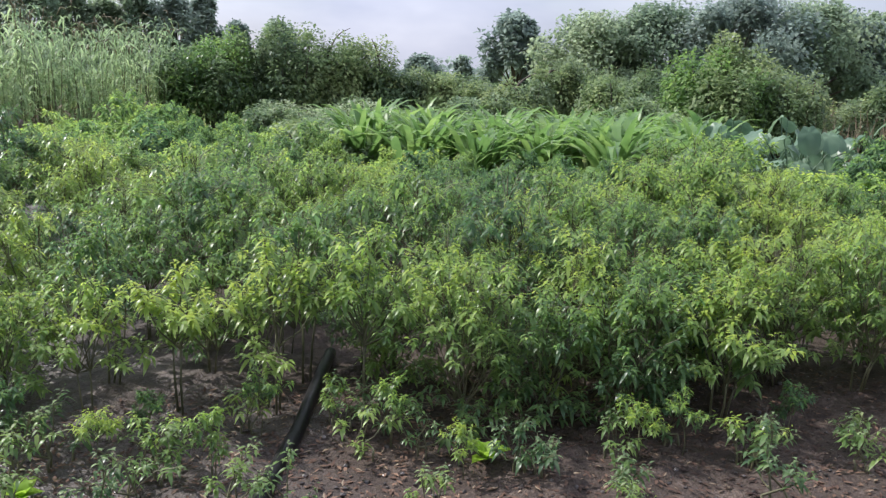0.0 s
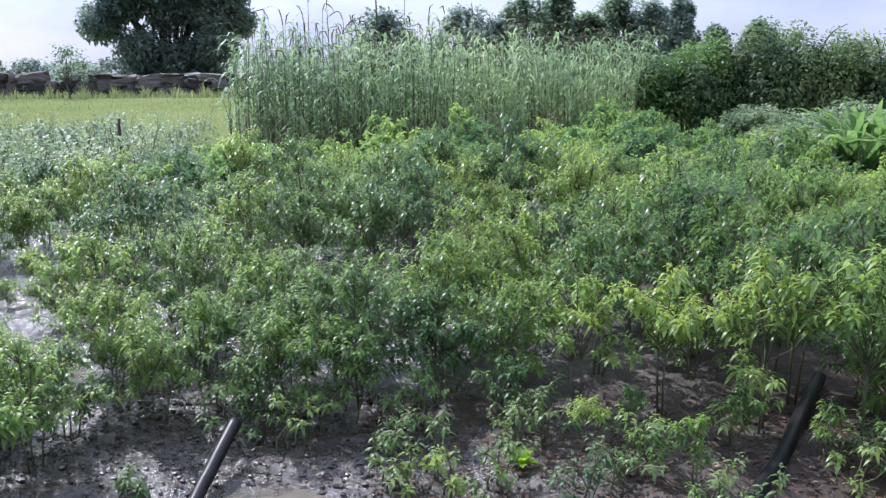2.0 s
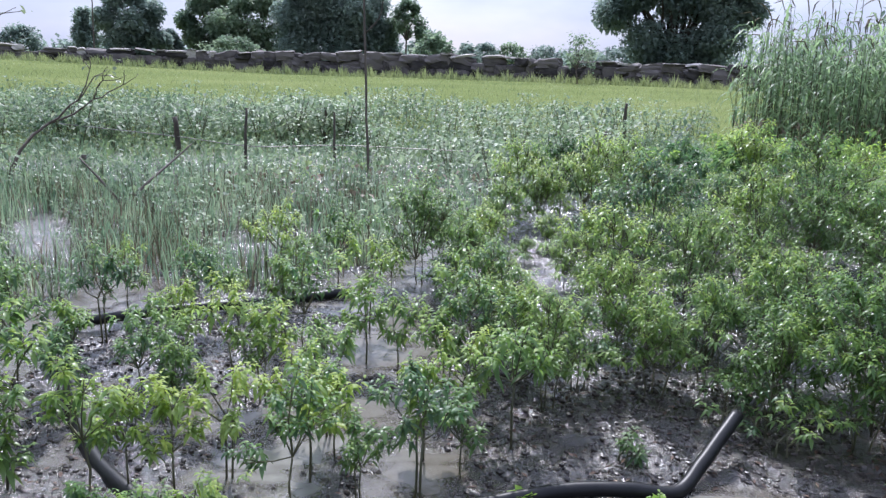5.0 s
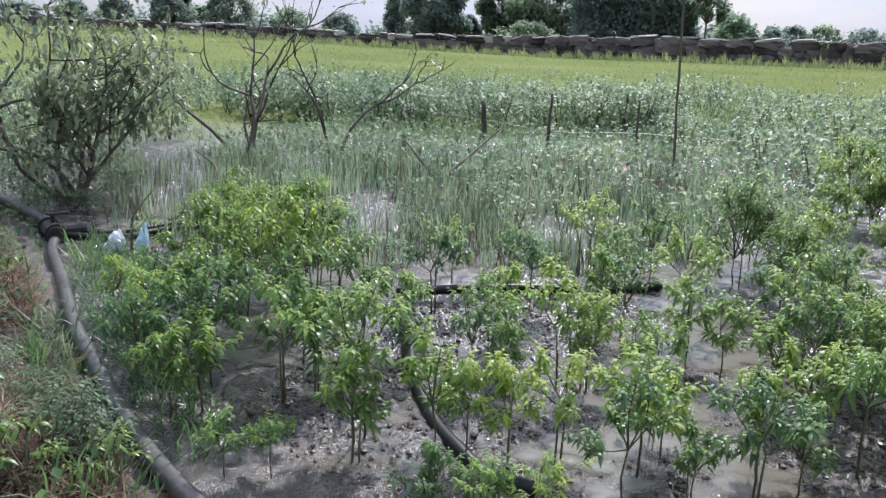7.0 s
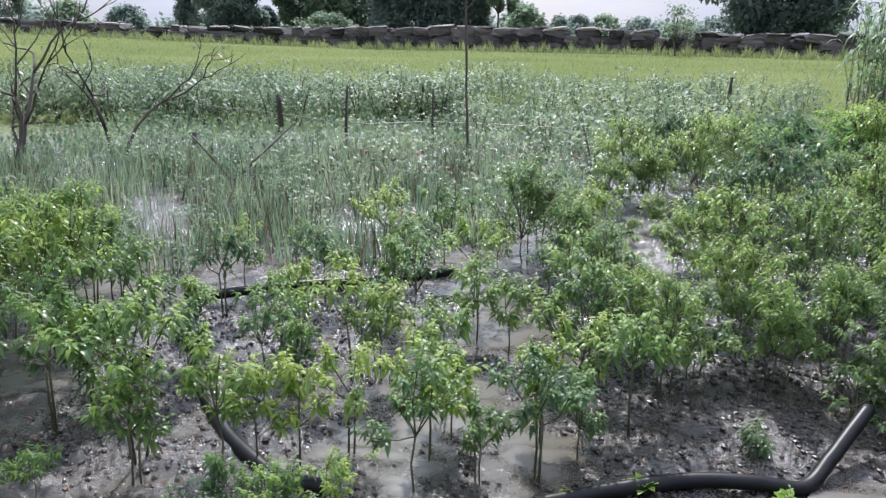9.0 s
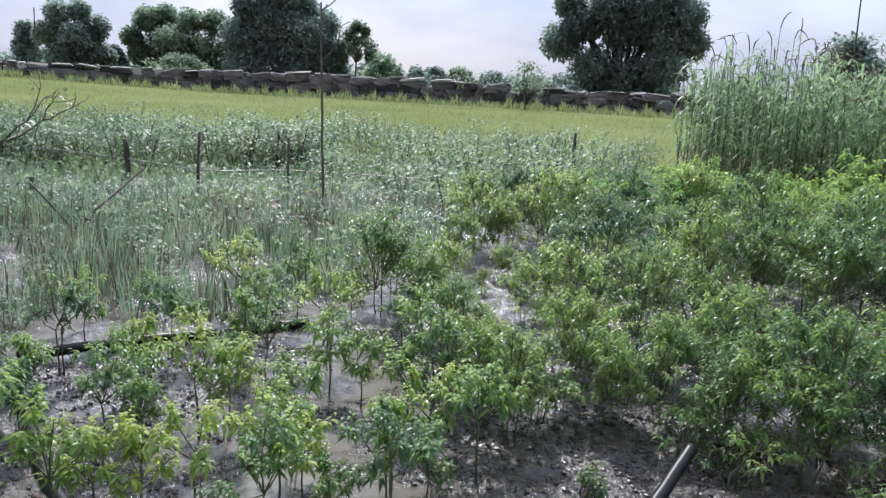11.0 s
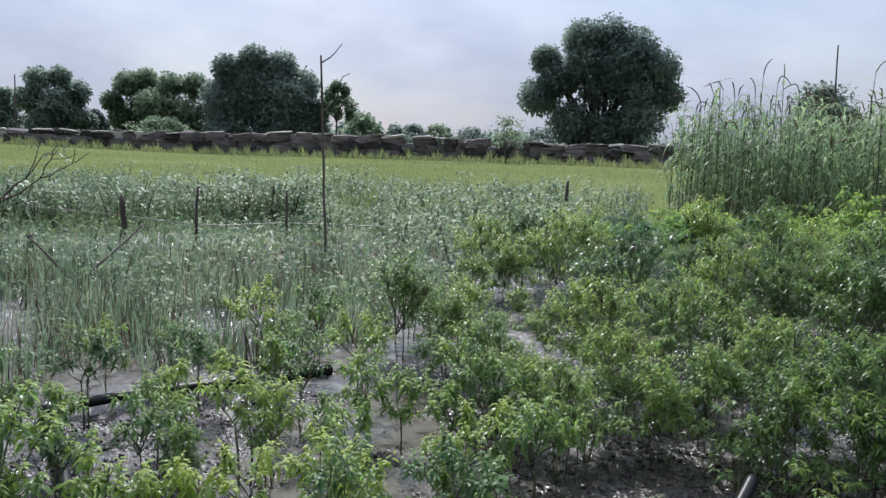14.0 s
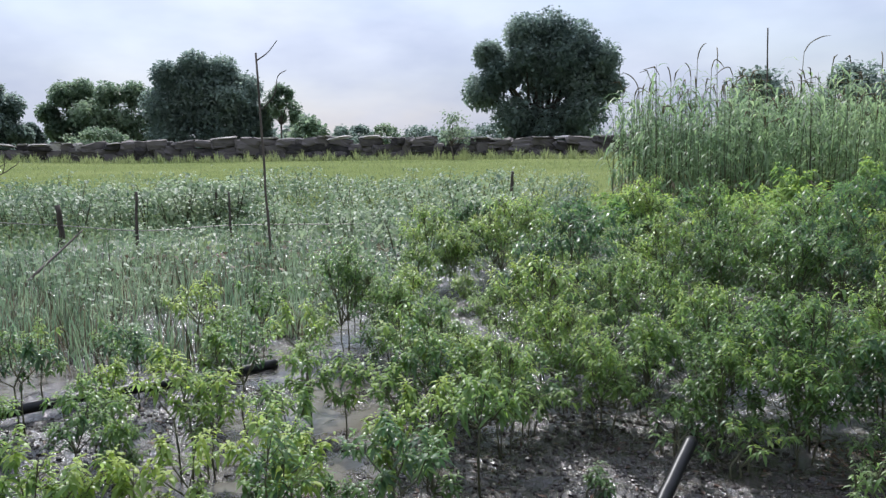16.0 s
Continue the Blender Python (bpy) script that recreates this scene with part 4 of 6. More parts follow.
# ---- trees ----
def tree(x, y, height, half, seed, mat=HAZED_TREE, blobs=14, count=2600, leaf=0.34, trunk=0.3, low=0.12, name="tree", label="dark broad-crowned tree beyond the wall", group="distant trees", stretch=1.0, lobes=None):
    r = np.random.default_rng(seed)
    root = tagged(new(name), label, "tree", group)
    root.matrix_basis = pose(x, y, float(ground_z(x, y)) - 0.05, 0, 0, 0) @ Matrix.Scale(1.07 if lobes else 1.0, 4)
    wood, crown, limbs = Soup(), Soup(), []
    fork = np.array([r.normal(0, 0.15), r.normal(0, 0.15), height * max(low, 0.1) + 0.25])
    v, t = tube([(0, 0, -0.2), fork * 0.5, fork], [trunk, trunk * 0.8, trunk * 0.7], 7)
    wood.add(v, t)
    view = unit(np.array([x, y, 0.0]))
    right = np.array([view[1], -view[0], 0.0])
    if lobes:
        blobs = 2 * len(lobes)
    for k in range(blobs):
        a, u = k * 2.4 + r.uniform(-0.4, 0.4), (k + 0.5) / blobs
        e = radians(-8 + 40 * u / 0.55 if u < 0.55 else 32 + 58 * (u - 0.55) / 0.45)
        q = r.uniform(0.58, 0.8)
        br = np.array([half, half, height * (1 - low) * 0.6]) * r.uniform(0.16, 0.42)
        c = np.array([np.cos(a) * np.cos(e) * half * q, np.sin(a) * np.cos(e) * half * q, height * (low + (1 - low) * (0.3 + 0.62 * math.sin(e)))])
        c[2] = min(max(c[2], br[2] * 0.8), height * 1.02 - br[2])
        if lobes:
            dx, z, rr = lobes[k // 2]
            c = right * dx + view * (k % 2 * 2 - 1) * rr * r.uniform(0.35, 0.9) + np.array([0, 0, z])
            br = np.array([rr, rr, rr * 0.9]) * r.uniform(0.78, 1.05)
        v, t = tube([fork, (fork + c) / 2 + r.normal(0, 0.12, 3) * half * 0.3, c], [trunk * 0.45, trunk * 0.25, trunk * 0.08], 4, False)
        if name == "sapling":
            limbs.append(Soup().add(v, t))
        else:
            wood.add(v, t)
        n = count // blobs
        dirs = unit(r.normal(0, 1, (n, 3)))
        rad = r.uniform(0.02, 1.0, n)[:, None] ** 0.5 * r.uniform(0.8, 1.02 if lobes else 1.2, n)[:, None]
        p = c + dirs * br * rad
        p[:, 2] = np.maximum(p[:, 2], 0.1)
        ln = leaf * r.uniform(0.5, 1.3, n)
        crown.add(chips(p, dirs * 0.4 + r.normal(0, 0.7, (n, 3)), ln, ln * 0.75 * stretch, 0.3), LEAF2)
    trunk_part = part("trunk", wood.mesh("trunk", [BARK]), root)
    for limb in limbs:
        part("limb", limb.mesh("limb", [BARK]), trunk_part)
    part("crown", crown.mesh("crown", [mat]), root)
    return root


BROAD = [  # x, y, height, half-width, tone
    (-75.3, 45.0, 7.3, 3.0, 0), (-76.7, 50.3, 3.6, 1.4, 0), (-76.6, 55.7, 8.2, 3.5, 1), (-71.3, 57.6, 8.1, 4.0, 1), (-60.7, 58.9, 10.4, 5.8, 0),
    (-28.7, 67.5, 12.3, 6.8, 0), (-84.5, 45.4, 5.4, 1.6, 0), (-9.6, 60.5, 6.0, 2.9, 0), (-4.1, 63.5, 6.3, 3.2, 0), (0.6, 67.0, 7.4, 2.9, 1), (3.4, 68.2, 8.2, 2.2, 1), (8.0, 68.3, 7.7, 2.6, 1),
    (10.6, 66.9, 6.9, 2.2, 0), (13.0, 68.4, 7.4, 1.9, 0), (-1.2, 66.0, 5.6, 2.6, 0), (5.8, 69.0, 6.2, 2.6, 1), (16.2, 57.6, 4.7, 1.8, 1), (13.0, 56.3, 4.4, 1.1, 0), (23.8, 38.2, 4.8, 2.0, 0), (19.6, 25.4, 3.9, 2.4, 1),
    (22.6, 25.4, 4.5, 2.4, 1), (24.8, 23.4, 4.9, 3.0, 0), (27.9, 23.0, 4.7, 2.8, 1), (30.6, 24.4, 4.9, 2.6, 0), (33.0, 23.8, 4.6, 2.2, 1), (38.0, 24.0, 5.0, 2.4, 0),
    (-92.2, 22.6, 5.1, 2.6, 0), (-90.5, 28.3, 5.8, 2.9, 0), (-108.1, 20.0, 4.5, 2.4, 0), (-108.9, 15.1, 3.4, 2.3, 0), (-114.6, 9.7, 3.2, 3.2, 0), (-99.9, 3.5, 2.9, 2.7, 1)]
LOBES = {
    0: [(-1.2, 5.8, 1.3), (0.6, 6.1, 1.3), (2.0, 4.8, 1.3), (-2.2, 4.0, 1.3), (0, 3.8, 1.8), (1.6, 2.8, 1.6), (-1.2, 2.0, 1.5), (2.8, 2.2, 1.0), (0.6, 1.4, 1.6)],
    2: [(-2.6, 4.6, 1.2), (-1.2, 6.4, 1.5), (0.6, 6.8, 1.5), (-2.0, 3.0, 1.3), (0, 4.0, 2.0), (1.5, 4.5, 2.0), (0.8, 2.0, 2.0), (-1.0, 1.6, 1.4)],
    3: [(-1.5, 6.4, 1.6), (0.8, 6.5, 1.7), (2.6, 5.8, 1.6), (0, 4.0, 2.4), (-2.0, 3.5, 2.0), (2.4, 3.0, 2.2), (0, 1.6, 2.2), (-3.3, 4.4, 1.8), (-3.2, 2.0, 1.9), (3.8, 4.4, 1.6)],
    4: [(-3.5, 7.6, 1.9), (-1.2, 8.5, 1.8), (1.2, 8.0, 2.0), (3.2, 6.4, 2.2), (4.4, 3.8, 1.9), (-4.2, 5.0, 2.0), (-2.0, 4.5, 2.6), (1.0, 5.0, 3.0), (3.0, 2.6, 2.4), (-3.6, 2.2, 2.4), (0, 2.0, 2.6), (4.6, 1.8, 1.6), (-0.2, 6.6, 2.4), (2.0, 5.4, 2.4), (-2.0, 6.4, 2.2)],
    5: [(-5.0, 5.4, 1.8), (-4.5, 8.4, 1.5), (-3.4, 6.8, 2.2), (-1.6, 10.0, 2.0), (0.5, 10.2, 2.1), (2.6, 9.3, 2.0), (4.6, 7.8, 1.8), (5.2, 5.6, 1.6), (0, 6.5, 3.0), (-2.4, 3.4, 2.2), (3.2, 3.8, 2.6), (0.4, 2.6, 2.6), (-1.8, 1.5, 1.5), (2.2, 1.5, 1.8), (1.6, 8.0, 2.4), (2.8, 6.2, 2.4), (-1.4, 8.0, 2.4)]}
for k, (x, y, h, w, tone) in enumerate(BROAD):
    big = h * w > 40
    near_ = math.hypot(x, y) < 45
    tree(x, y, h, w * (1.15 if near_ else 1.0), 300 + k, TREE_PALE if tone else HAZED_TREE, 38 if big else 18, 64000 if big else (15000 if near_ else (16000 if k in LOBES else 5200)), 0.18 if near_ else (0.32 if big else 0.36), 0.04 * h, 0.06,
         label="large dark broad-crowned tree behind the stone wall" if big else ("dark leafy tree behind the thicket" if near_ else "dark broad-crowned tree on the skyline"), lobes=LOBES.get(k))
tree(-53.7, 61.3, 7.1, 2.1, 390, TREE_PALE, 12, 3000, 0.34, 0.12, 0.42, label="slender tree with a small round crown")
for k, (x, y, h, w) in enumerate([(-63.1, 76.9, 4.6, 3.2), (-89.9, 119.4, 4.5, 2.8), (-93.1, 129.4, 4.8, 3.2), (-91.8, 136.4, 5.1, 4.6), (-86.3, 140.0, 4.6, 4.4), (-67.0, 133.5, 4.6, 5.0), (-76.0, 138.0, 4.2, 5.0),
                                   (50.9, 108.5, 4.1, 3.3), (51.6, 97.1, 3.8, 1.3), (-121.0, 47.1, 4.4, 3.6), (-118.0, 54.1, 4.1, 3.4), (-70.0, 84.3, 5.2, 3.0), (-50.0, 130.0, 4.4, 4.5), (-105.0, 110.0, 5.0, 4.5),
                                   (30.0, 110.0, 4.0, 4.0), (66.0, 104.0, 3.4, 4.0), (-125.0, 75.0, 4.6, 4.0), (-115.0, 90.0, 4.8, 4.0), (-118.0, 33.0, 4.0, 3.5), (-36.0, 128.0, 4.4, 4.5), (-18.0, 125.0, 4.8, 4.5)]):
    tree(x, y, h, w, 420 + k, TREE_PALE if k % 3 == 0 else HAZED_TREE, 16, 1500, 0.6, 0.15, 0.0, label="hazy tree of the far skyline")
tree(-63.5, 48.0, 3.1, 3.4, 470, TREE_PALE, 14, 2600, 0.28, 0.1, 0.02, "bush", "pale green bush leaning over the wall", "bushes")
# the low tree line that closes the view, its haze put into the leaf colour
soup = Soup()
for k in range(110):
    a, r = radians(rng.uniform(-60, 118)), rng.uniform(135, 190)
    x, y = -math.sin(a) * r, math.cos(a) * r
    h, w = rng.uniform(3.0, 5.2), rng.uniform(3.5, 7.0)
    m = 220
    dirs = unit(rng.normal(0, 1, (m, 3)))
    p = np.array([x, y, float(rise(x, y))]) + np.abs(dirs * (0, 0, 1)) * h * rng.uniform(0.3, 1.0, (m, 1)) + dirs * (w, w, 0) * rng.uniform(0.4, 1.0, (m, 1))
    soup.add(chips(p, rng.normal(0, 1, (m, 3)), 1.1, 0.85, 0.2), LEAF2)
tagged(new("tree_line", soup.mesh("tree line", [HAZED_TREE])), "low continuous line of distant trees and hedges", "trees", kind="stuff")
# sapling by the wall
tree(-29.8, 53.0, 3.75, 1.5, 480, TREE_PALE, 16, 420, 0.24, 0.07, 0.22, "sapling", "thin open sapling growing at the wall", "bushes")

# ---- thicket, vines and brush on the right ----
def thicket(x, y, height, half_x, half_y, seed, mats, count, leaf, label, turn=0.0, name="thicket"):
    r = np.random.default_rng(seed)
    root = tagged(new(name), label, "bush", "thicket bushes")
    root.matrix_basis = pose(x, y, float(ground_z(x, y)) - 0.03, 0, 0, turn)
    wood, crown = Soup(), Soup()
    for k in range(22):
        a, q = r.uniform(0, 6.28), r.uniform(0.2, 0.9)
        e = np.array([np.cos(a) * half_x * q, np.sin(a) * half_y * q, height * np.sqrt(1 - 0.75 * q * q) * r.uniform(0.6, 1.12)])
        v, t = tube([(e[0] * 0.5, e[1] * 0.5, -0.1), e * (0.8, 0.8, 0.6), e], [0.035, 0.025, 0.008], 4, False)
        wood.add(v, t)
        part("branch", wood.mesh("thicket branch", [BARK]), root)
        wood = Soup()
        n = count // 22
        dirs = unit(r.normal(0, 1, (n, 3)))
        p = e * (1, 1, 0.78) + dirs * np.array([half_x * 0.3, half_y * 0.3, height * 0.32]) * r.uniform(0.2, 1.05, n)[:, None] ** 0.5
        p[:, 2] = np.abs(p[:, 2])
        ln = leaf * r.uniform(0.6, 1.3, n)
        crown.add(chips(p, dirs + r.normal(0, 0.6, (n, 3)) + (0, 0, -0.2), ln, ln * 0.7, 0.35), LEAF2, int(r.integers(len(mats))))
        m = n // 4
        b, q = r.uniform(0, 6.28, m), r.uniform(0.7, 1.08, m)
        low_p = np.column_stack([np.cos(b) * half_x * q, np.sin(b) * half_y * q, r.uniform(0.03, 0.5, m) * height])
        crown.add(chips(low_p, r.normal(0, 1, (m, 3)), leaf * 0.9, leaf * 0.6, 0.35), LEAF2, int(r.integers(len(mats))))
    part("foliage", crown.mesh("thicket foliage", mats), root)
    return root


thicket(4.3, 19.4, 2.2, 1.3, 1.2, 500, [VINE, CANNA, CHILLI, VINE], 16000, 0.095, "bright green vine-covered bush beside the millet")
thicket(6.0, 19.3, 2.35, 1.4, 1.3, 501, [VINE, THICK], 16000, 0.095, "dense dark bush hung with vines")
thicket(7.7, 18.9, 2.15, 1.4, 1.3, 502, [THICK, VINE], 15000, 0.095, "dense dark bush with dead twigs on top")
thicket(9.2, 18.3, 1.55, 1.2, 1.1, 503, [THICK, VINE], 10000, 0.095, "dark low bush at the thicket's end")
thicket(13.2, 12.6, 2.3, 1.35, 1.2, 504, [VINE, CANNA, VINE, VINE], 17000, 0.095, "mound of climbing vines with yellow-green leaves")
thicket(12.2, 14.2, 1.75, 1.1, 0.9, 505, [VINE], 9000, 0.095, "sprawling vine on low brushwood")
thicket(14.3, 11.6, 1.75, 1.0, 0.9, 506, [VINE, THICK], 9000, 0.095, "sprawling vine on low brushwood")
thicket(12.0, 16.6, 2.0, 0.9, 0.8, 507, [VINE, THICK], 9000, 0.095, "upright bush wrapped in vines")
thicket(10.8, 16.2, 1.3, 1.3, 0.8, 508, [VINE, THICK], 8400, 0.095, "low dark bush behind the long-leaved plants")
thicket(15.6, 14.2, 2.0, 1.6, 1.2, 509, [VINE, THICK], 11200, 0.1, "dark bush hung with vines")
thicket(16.4, 11.0, 1.5, 1.2, 1.0, 510, [VINE, THICK], 9000, 0.1, "sprawling vine on low brushwood")
thicket(6.1, 5.6, 0.74, 0.6, 0.5, 511, [WEED, CHILLI], 2400, 0.085, "dark low leafy bush among the chilli plants")
thicket(7.0, 5.3, 0.68, 0.6, 0.5, 512, [WEED, CHILLI], 2400, 0.085, "dark low leafy bush among the chilli plants")
thicket(8.6, 14.2, 1.0, 1.3, 0.7, 513, [VINE, WEED], 8000, 0.09, "low leafy scrub behind the long-leaved plants")
thicket(6.4, 15.2, 0.9, 1.1, 0.7, 514, [VINE, WEED], 7200, 0.09, "low leafy scrub behind the long-leaved plants")
thicket(11.2, 12.4, 1.1, 1.2, 0.7, 515, [VINE, WEED], 8000, 0.09, "low leafy scrub behind the long-leaved plants")
for k, (x, y, h) in enumerate([(4.3, 11.6, 0.62), (4.7, 13.0, 0.66), (5.1, 14.6, 0.7), (4.9, 16.3, 0.75), (5.4, 17.6, 0.8)]):
    thicket(x, y, h, 0.75, 0.7, 530 + k, [WEED, VINE], 3600, 0.09, "low leafy weeds between the crop and the thicket")
thicket(9.9, 17.5, 1.3, 1.1, 0.8, 516, [THICK, VINE], 8400, 0.095, "low dark bush behind the long-leaved plants")
thicket(11.2, 20.0, 1.6, 1.5, 1.0, 517, [THICK, VINE], 9200, 0.1, "low dark bush behind the long-leaved plants")
thicket(17.0, 21.6, 1.7, 1.7, 1.2, 518, [THICK, VINE], 10000, 0.105, "dense dark bush under the small trees")
thicket(19.4, 21.2, 1.8, 1.7, 1.2, 519, [THICK, VINE], 10000, 0.105, "dense dark bush under the small trees")
# dead branches that stick out of the thicket
for k, (x, y, z, dx, dz) in enumerate([(6.7, 19.0, 2.0, 0.8, 0.5), (8.2, 18.6, 1.8, -0.3, 0.45), (10.6, 17.0, 1.45, 1.7, 0.2), (11.4, 16.8, 1.75, 1.4, -0.2)]):
    s = Soup()
    v, t = tube(curve_pts([(0, 0, -0.9), (dx * 0.3, 0, -0.15), (dx * 0.6, 0.05, dz * 0.6), (dx, 0.02, dz)], 4), np.linspace(0.035, 0.008, 13), 5)
    s.add(v, t)
    ob = tagged(new("dead_branch", s.mesh("dead branch", [BARK])), "bare grey dead branch sticking out of the bush", "branch", "dead branches")
    ob.matrix_basis = pose(x, y, z)

# ---- long-leaved plants (turmeric rows) ----
def long_leaf(seed, length, width, bend):
    s = Soup()
    m = 7
    u = np.linspace(0, 1, m)
    w = width * np.array([0.25, 0.75, 1.0, 0.98, 0.8, 0.45, 0.02])
    xc, zc = length * (0.25 * u + 0.55 * u**2) * bend, length * (u - 0.5 * bend * u**3)
    rows = np.stack([np.stack([xc, -w / 2, zc + w * 0.12], 1), np.stack([xc, 0 * w, zc], 1), np.stack([xc, w / 2, zc + w * 0.12], 1)], 1)
    tris = []
    for k in range(m - 1):
        for c in (0, 1):
            a = k * 3 + c
            tris += [(a, a + 1, a + 4), (a, a + 4, a + 3)]
    s.add(rows.reshape(-1, 3), tris)
    return s.mesh("long leaf", [CANNA])


LONG = [long_leaf(k, 0.74 + 0.1 * (k % 3), 0.068 + 0.016 * (k % 2), 0.5 + 0.25 * (k % 4)) for k in range(6)]
proto_spots = [(5.35, 10.2), (5.9, 9.5), (6.6, 9.15), (7.4, 8.7), (8.2, 8.6), (9.0, 8.5), (5.0, 11.4), (5.9, 11.1), (6.8, 10.7), (7.7, 10.2), (8.6, 9.9), (9.5, 9.6), (5.4, 12.9), (6.5, 12.5), (7.6, 12.0), (8.7, 11.5), (9.8, 11.0), (7.0, 8.0), (10.6, 10.2)]
for k, (x, y) in enumerate(proto_spots + [(x + 0.36, y + 0.3) for x, y in proto_spots]):
    root = tagged(new("turmeric_plant"), "clump of long bright green arching leaves", "plant", "long-leaved plants in rows")
    root.matrix_basis = put_at(x, y, k * 53.0, rng.uniform(1.35, 1.7))
    for j in range(24):
        ob = part("leaf", LONG[(k + j) % 6], root)
        ob.matrix_basis = pose(rng.normal(0, 0.05), rng.normal(0, 0.05), 0.02, rng.uniform(-8, 8), rng.uniform(-6, 18), j * 137.5)


def heart_leaf(size, fold):
    """A heart-shaped blade folded along its midrib, with drooping lobes and tip."""
    s = Soup()
    ang = np.linspace(0, 2 * np.pi, 18, endpoint=False)
    rad = size * (0.36 + 0.15 * np.cos(ang) + 0.07 * np.cos(2 * ang) - 0.1 * np.exp(-((np.abs(ang - np.pi)) / 0.32) ** 2))

    def at(q):
        px, py = rad * q * np.cos(ang) + size * 0.16, rad * q * np.sin(ang) * 0.95
        return np.stack([px, py, fold * np.abs(py) - 0.55 * (px / size) ** 2 * size - 0.2 * (py / size) ** 2 * size + 0.03 * size * np.sin(5 * ang) * q], 1)
    pts = np.concatenate([[[0.16 * size, 0, 0]], at(0.55), at(1.0)])
    tris = []
    for k in range(18):
        n = (k + 1) % 18
        tris += [(0, k + 1, n + 1), (k + 1, k + 19, n + 19), (k + 1, n + 19, n + 1)]
    s.add(pts, tris)
    return s.mesh("taro leaf", [TARO])


HEART = [heart_leaf(0.36, 0.25), heart_leaf(0.42, 0.12), heart_leaf(0.3, 0.35), heart_leaf(0.38, -0.1)]
for k, (x, y) in enumerate([(8.6, 7.7), (9.2, 7.6), (9.8, 7.2), (10.5, 6.9), (11.2, 6.5), (9.4, 8.4), (10.2, 8.1), (11.0, 7.7), (11.8, 7.3), (12.2, 6.5), (12.9, 6.0), (9.0, 6.9)]):
    root = tagged(new("taro_plant"), "taro plant with large blue-green heart-shaped leaves", "plant", "taro plants")
    root.matrix_basis = put_at(x, y, k * 41.0, rng.uniform(0.9, 1.1))
    for j in range(12):
        a, h, q = j * 2.4, 0.45 + 0.12 * (j % 5) + rng.uniform(-0.05, 0.05), 0.16 + 0.08 * (j % 4)
        st = Soup()
        v, t = tube([(0, 0, -0.02), (np.cos(a) * q * 0.5, np.sin(a) * q * 0.5, h * 0.6), (np.cos(a) * q, np.sin(a) * q, h)], [0.016, 0.012, 0.008], 4, False)
        st.add(v, t)
        part("leaf_stalk", st.mesh("leaf stalk", [TARO]), root)
        ob = part("leaf", HEART[j % 4], root)
        ob.matrix_basis = pose(np.cos(a) * q, np.sin(a) * q, h, rng.uniform(-30, 30), rng.uniform(5, 60), math.degrees(a) + rng.uniform(-30, 30))
# dry grass on the right-hand headland
dp = spread([(13.5, 11.5), (14.0, 8.5), (27, 7), (30, 14), (18, 15)], 5000, 21)
b3 = np.column_stack([dp, ground_z(dp[:, 0], dp[:, 1])])
soup = Soup()
soup.add(blades(b3, np.column_stack([rng.normal(0, 0.2, (len(b3), 2)), np.ones(len(b3))]), rng.uniform(0.5, 1.25, len(b3)), 0.018, rng.normal(0, 0.1, (len(b3), 3))), BLADE)
tagged(new("dry_grass", soup.mesh("dry grass", [STRAW])), "tall straw-coloured dry grass on the headland", "grass", kind="stuff")

# ---- fence posts, stake, wire ----
def pole(name, x, y, height, radius, lean, label, category, group, seed, knots=()):
    r = np.random.default_rng(seed)
    root = tagged(new(name), label, category, group)
    root.matrix_basis = put_at(x, y, 0, 1, 0.0)
    s = Soup()
    u = np.linspace(0, 1, 9)
    pts = np.column_stack([lean[0] * u + r.normal(0, radius * 0.25, 9), lean[1] * u + r.normal(0, radius * 0.25, 9), -0.1 + (height + 0.1) * u])
    v, t = tube(pts, radius * (1 - 0.35 * u) * r.uniform(0.88, 1.1, 9), 8)
    s.add(v, t)
    part("shaft", s.mesh("shaft", [WOOD]), root)
    return root, pts


stake, pts = pole("stake", -6.44, 6.53, 2.42, 0.017, (-0.12, 0.02), "thin tall wooden stake with a forked twig at its top", "stake", "", 1)
for p in ([(-0.12, 0.02, 2.33), (-0.02, 0.1, 2.42), (0.06, 0.18, 2.56)], [(-0.12, 0.02, 1.75), (0.02, 0.14, 1.95), (0.05, 0.18, 2.16), (0.13, 0.24, 2.23)]):
    s = Soup()
    c = curve_pts(p, 4)
    v, t = tube(c, np.linspace(0.009, 0.004, len(c)), 5)
    s.add(v, t)
    part("twig", s.mesh("twig", [WOOD]), stake)
for k, (x, y, h, rad, lean) in enumerate([(-8.66, 6.47, 0.83, 0.024, (0.05, 0.02)), (-8.01, 7.5, 0.75, 0.022, (0.0, -0.01)), (-9.95, 6.3, 0.62, 0.05, (0.02, 0)), (-8.75, 4.3, 0.34, 0.045, (-0.02, 0.02)),
                                         (-5.2, 9.9, 0.62, 0.035, (0.05, 0.03)), (-9.9, 9.1, 0.75, 0.03, (0.02, 0.0)), (-6.6, 13.4, 0.8, 0.04, (0.03, 0)), (2.42, 16.3, 0.8, 0.09, (0.02, 0)), (0.25, 15.4, 0.5, 0.05, (0.05, 0.02))]):
    pole("post", x, y, h, rad, lean, "charred wooden stub at the millet's edge" if x > 0 else "weathered wooden fence post in the wet grass", "post", "fence posts", 20 + k)
pole("pole", -2.8, 18.2, 3.65, 0.022, (-0.05, 0.0), "thin bare pole standing behind the millet", "pole", "", 41)
pole("pole", -66.5, 36.3, 5.6, 0.07, (0.1, 0.1), "thin grey pole beyond the stone wall", "pole", "", 42)
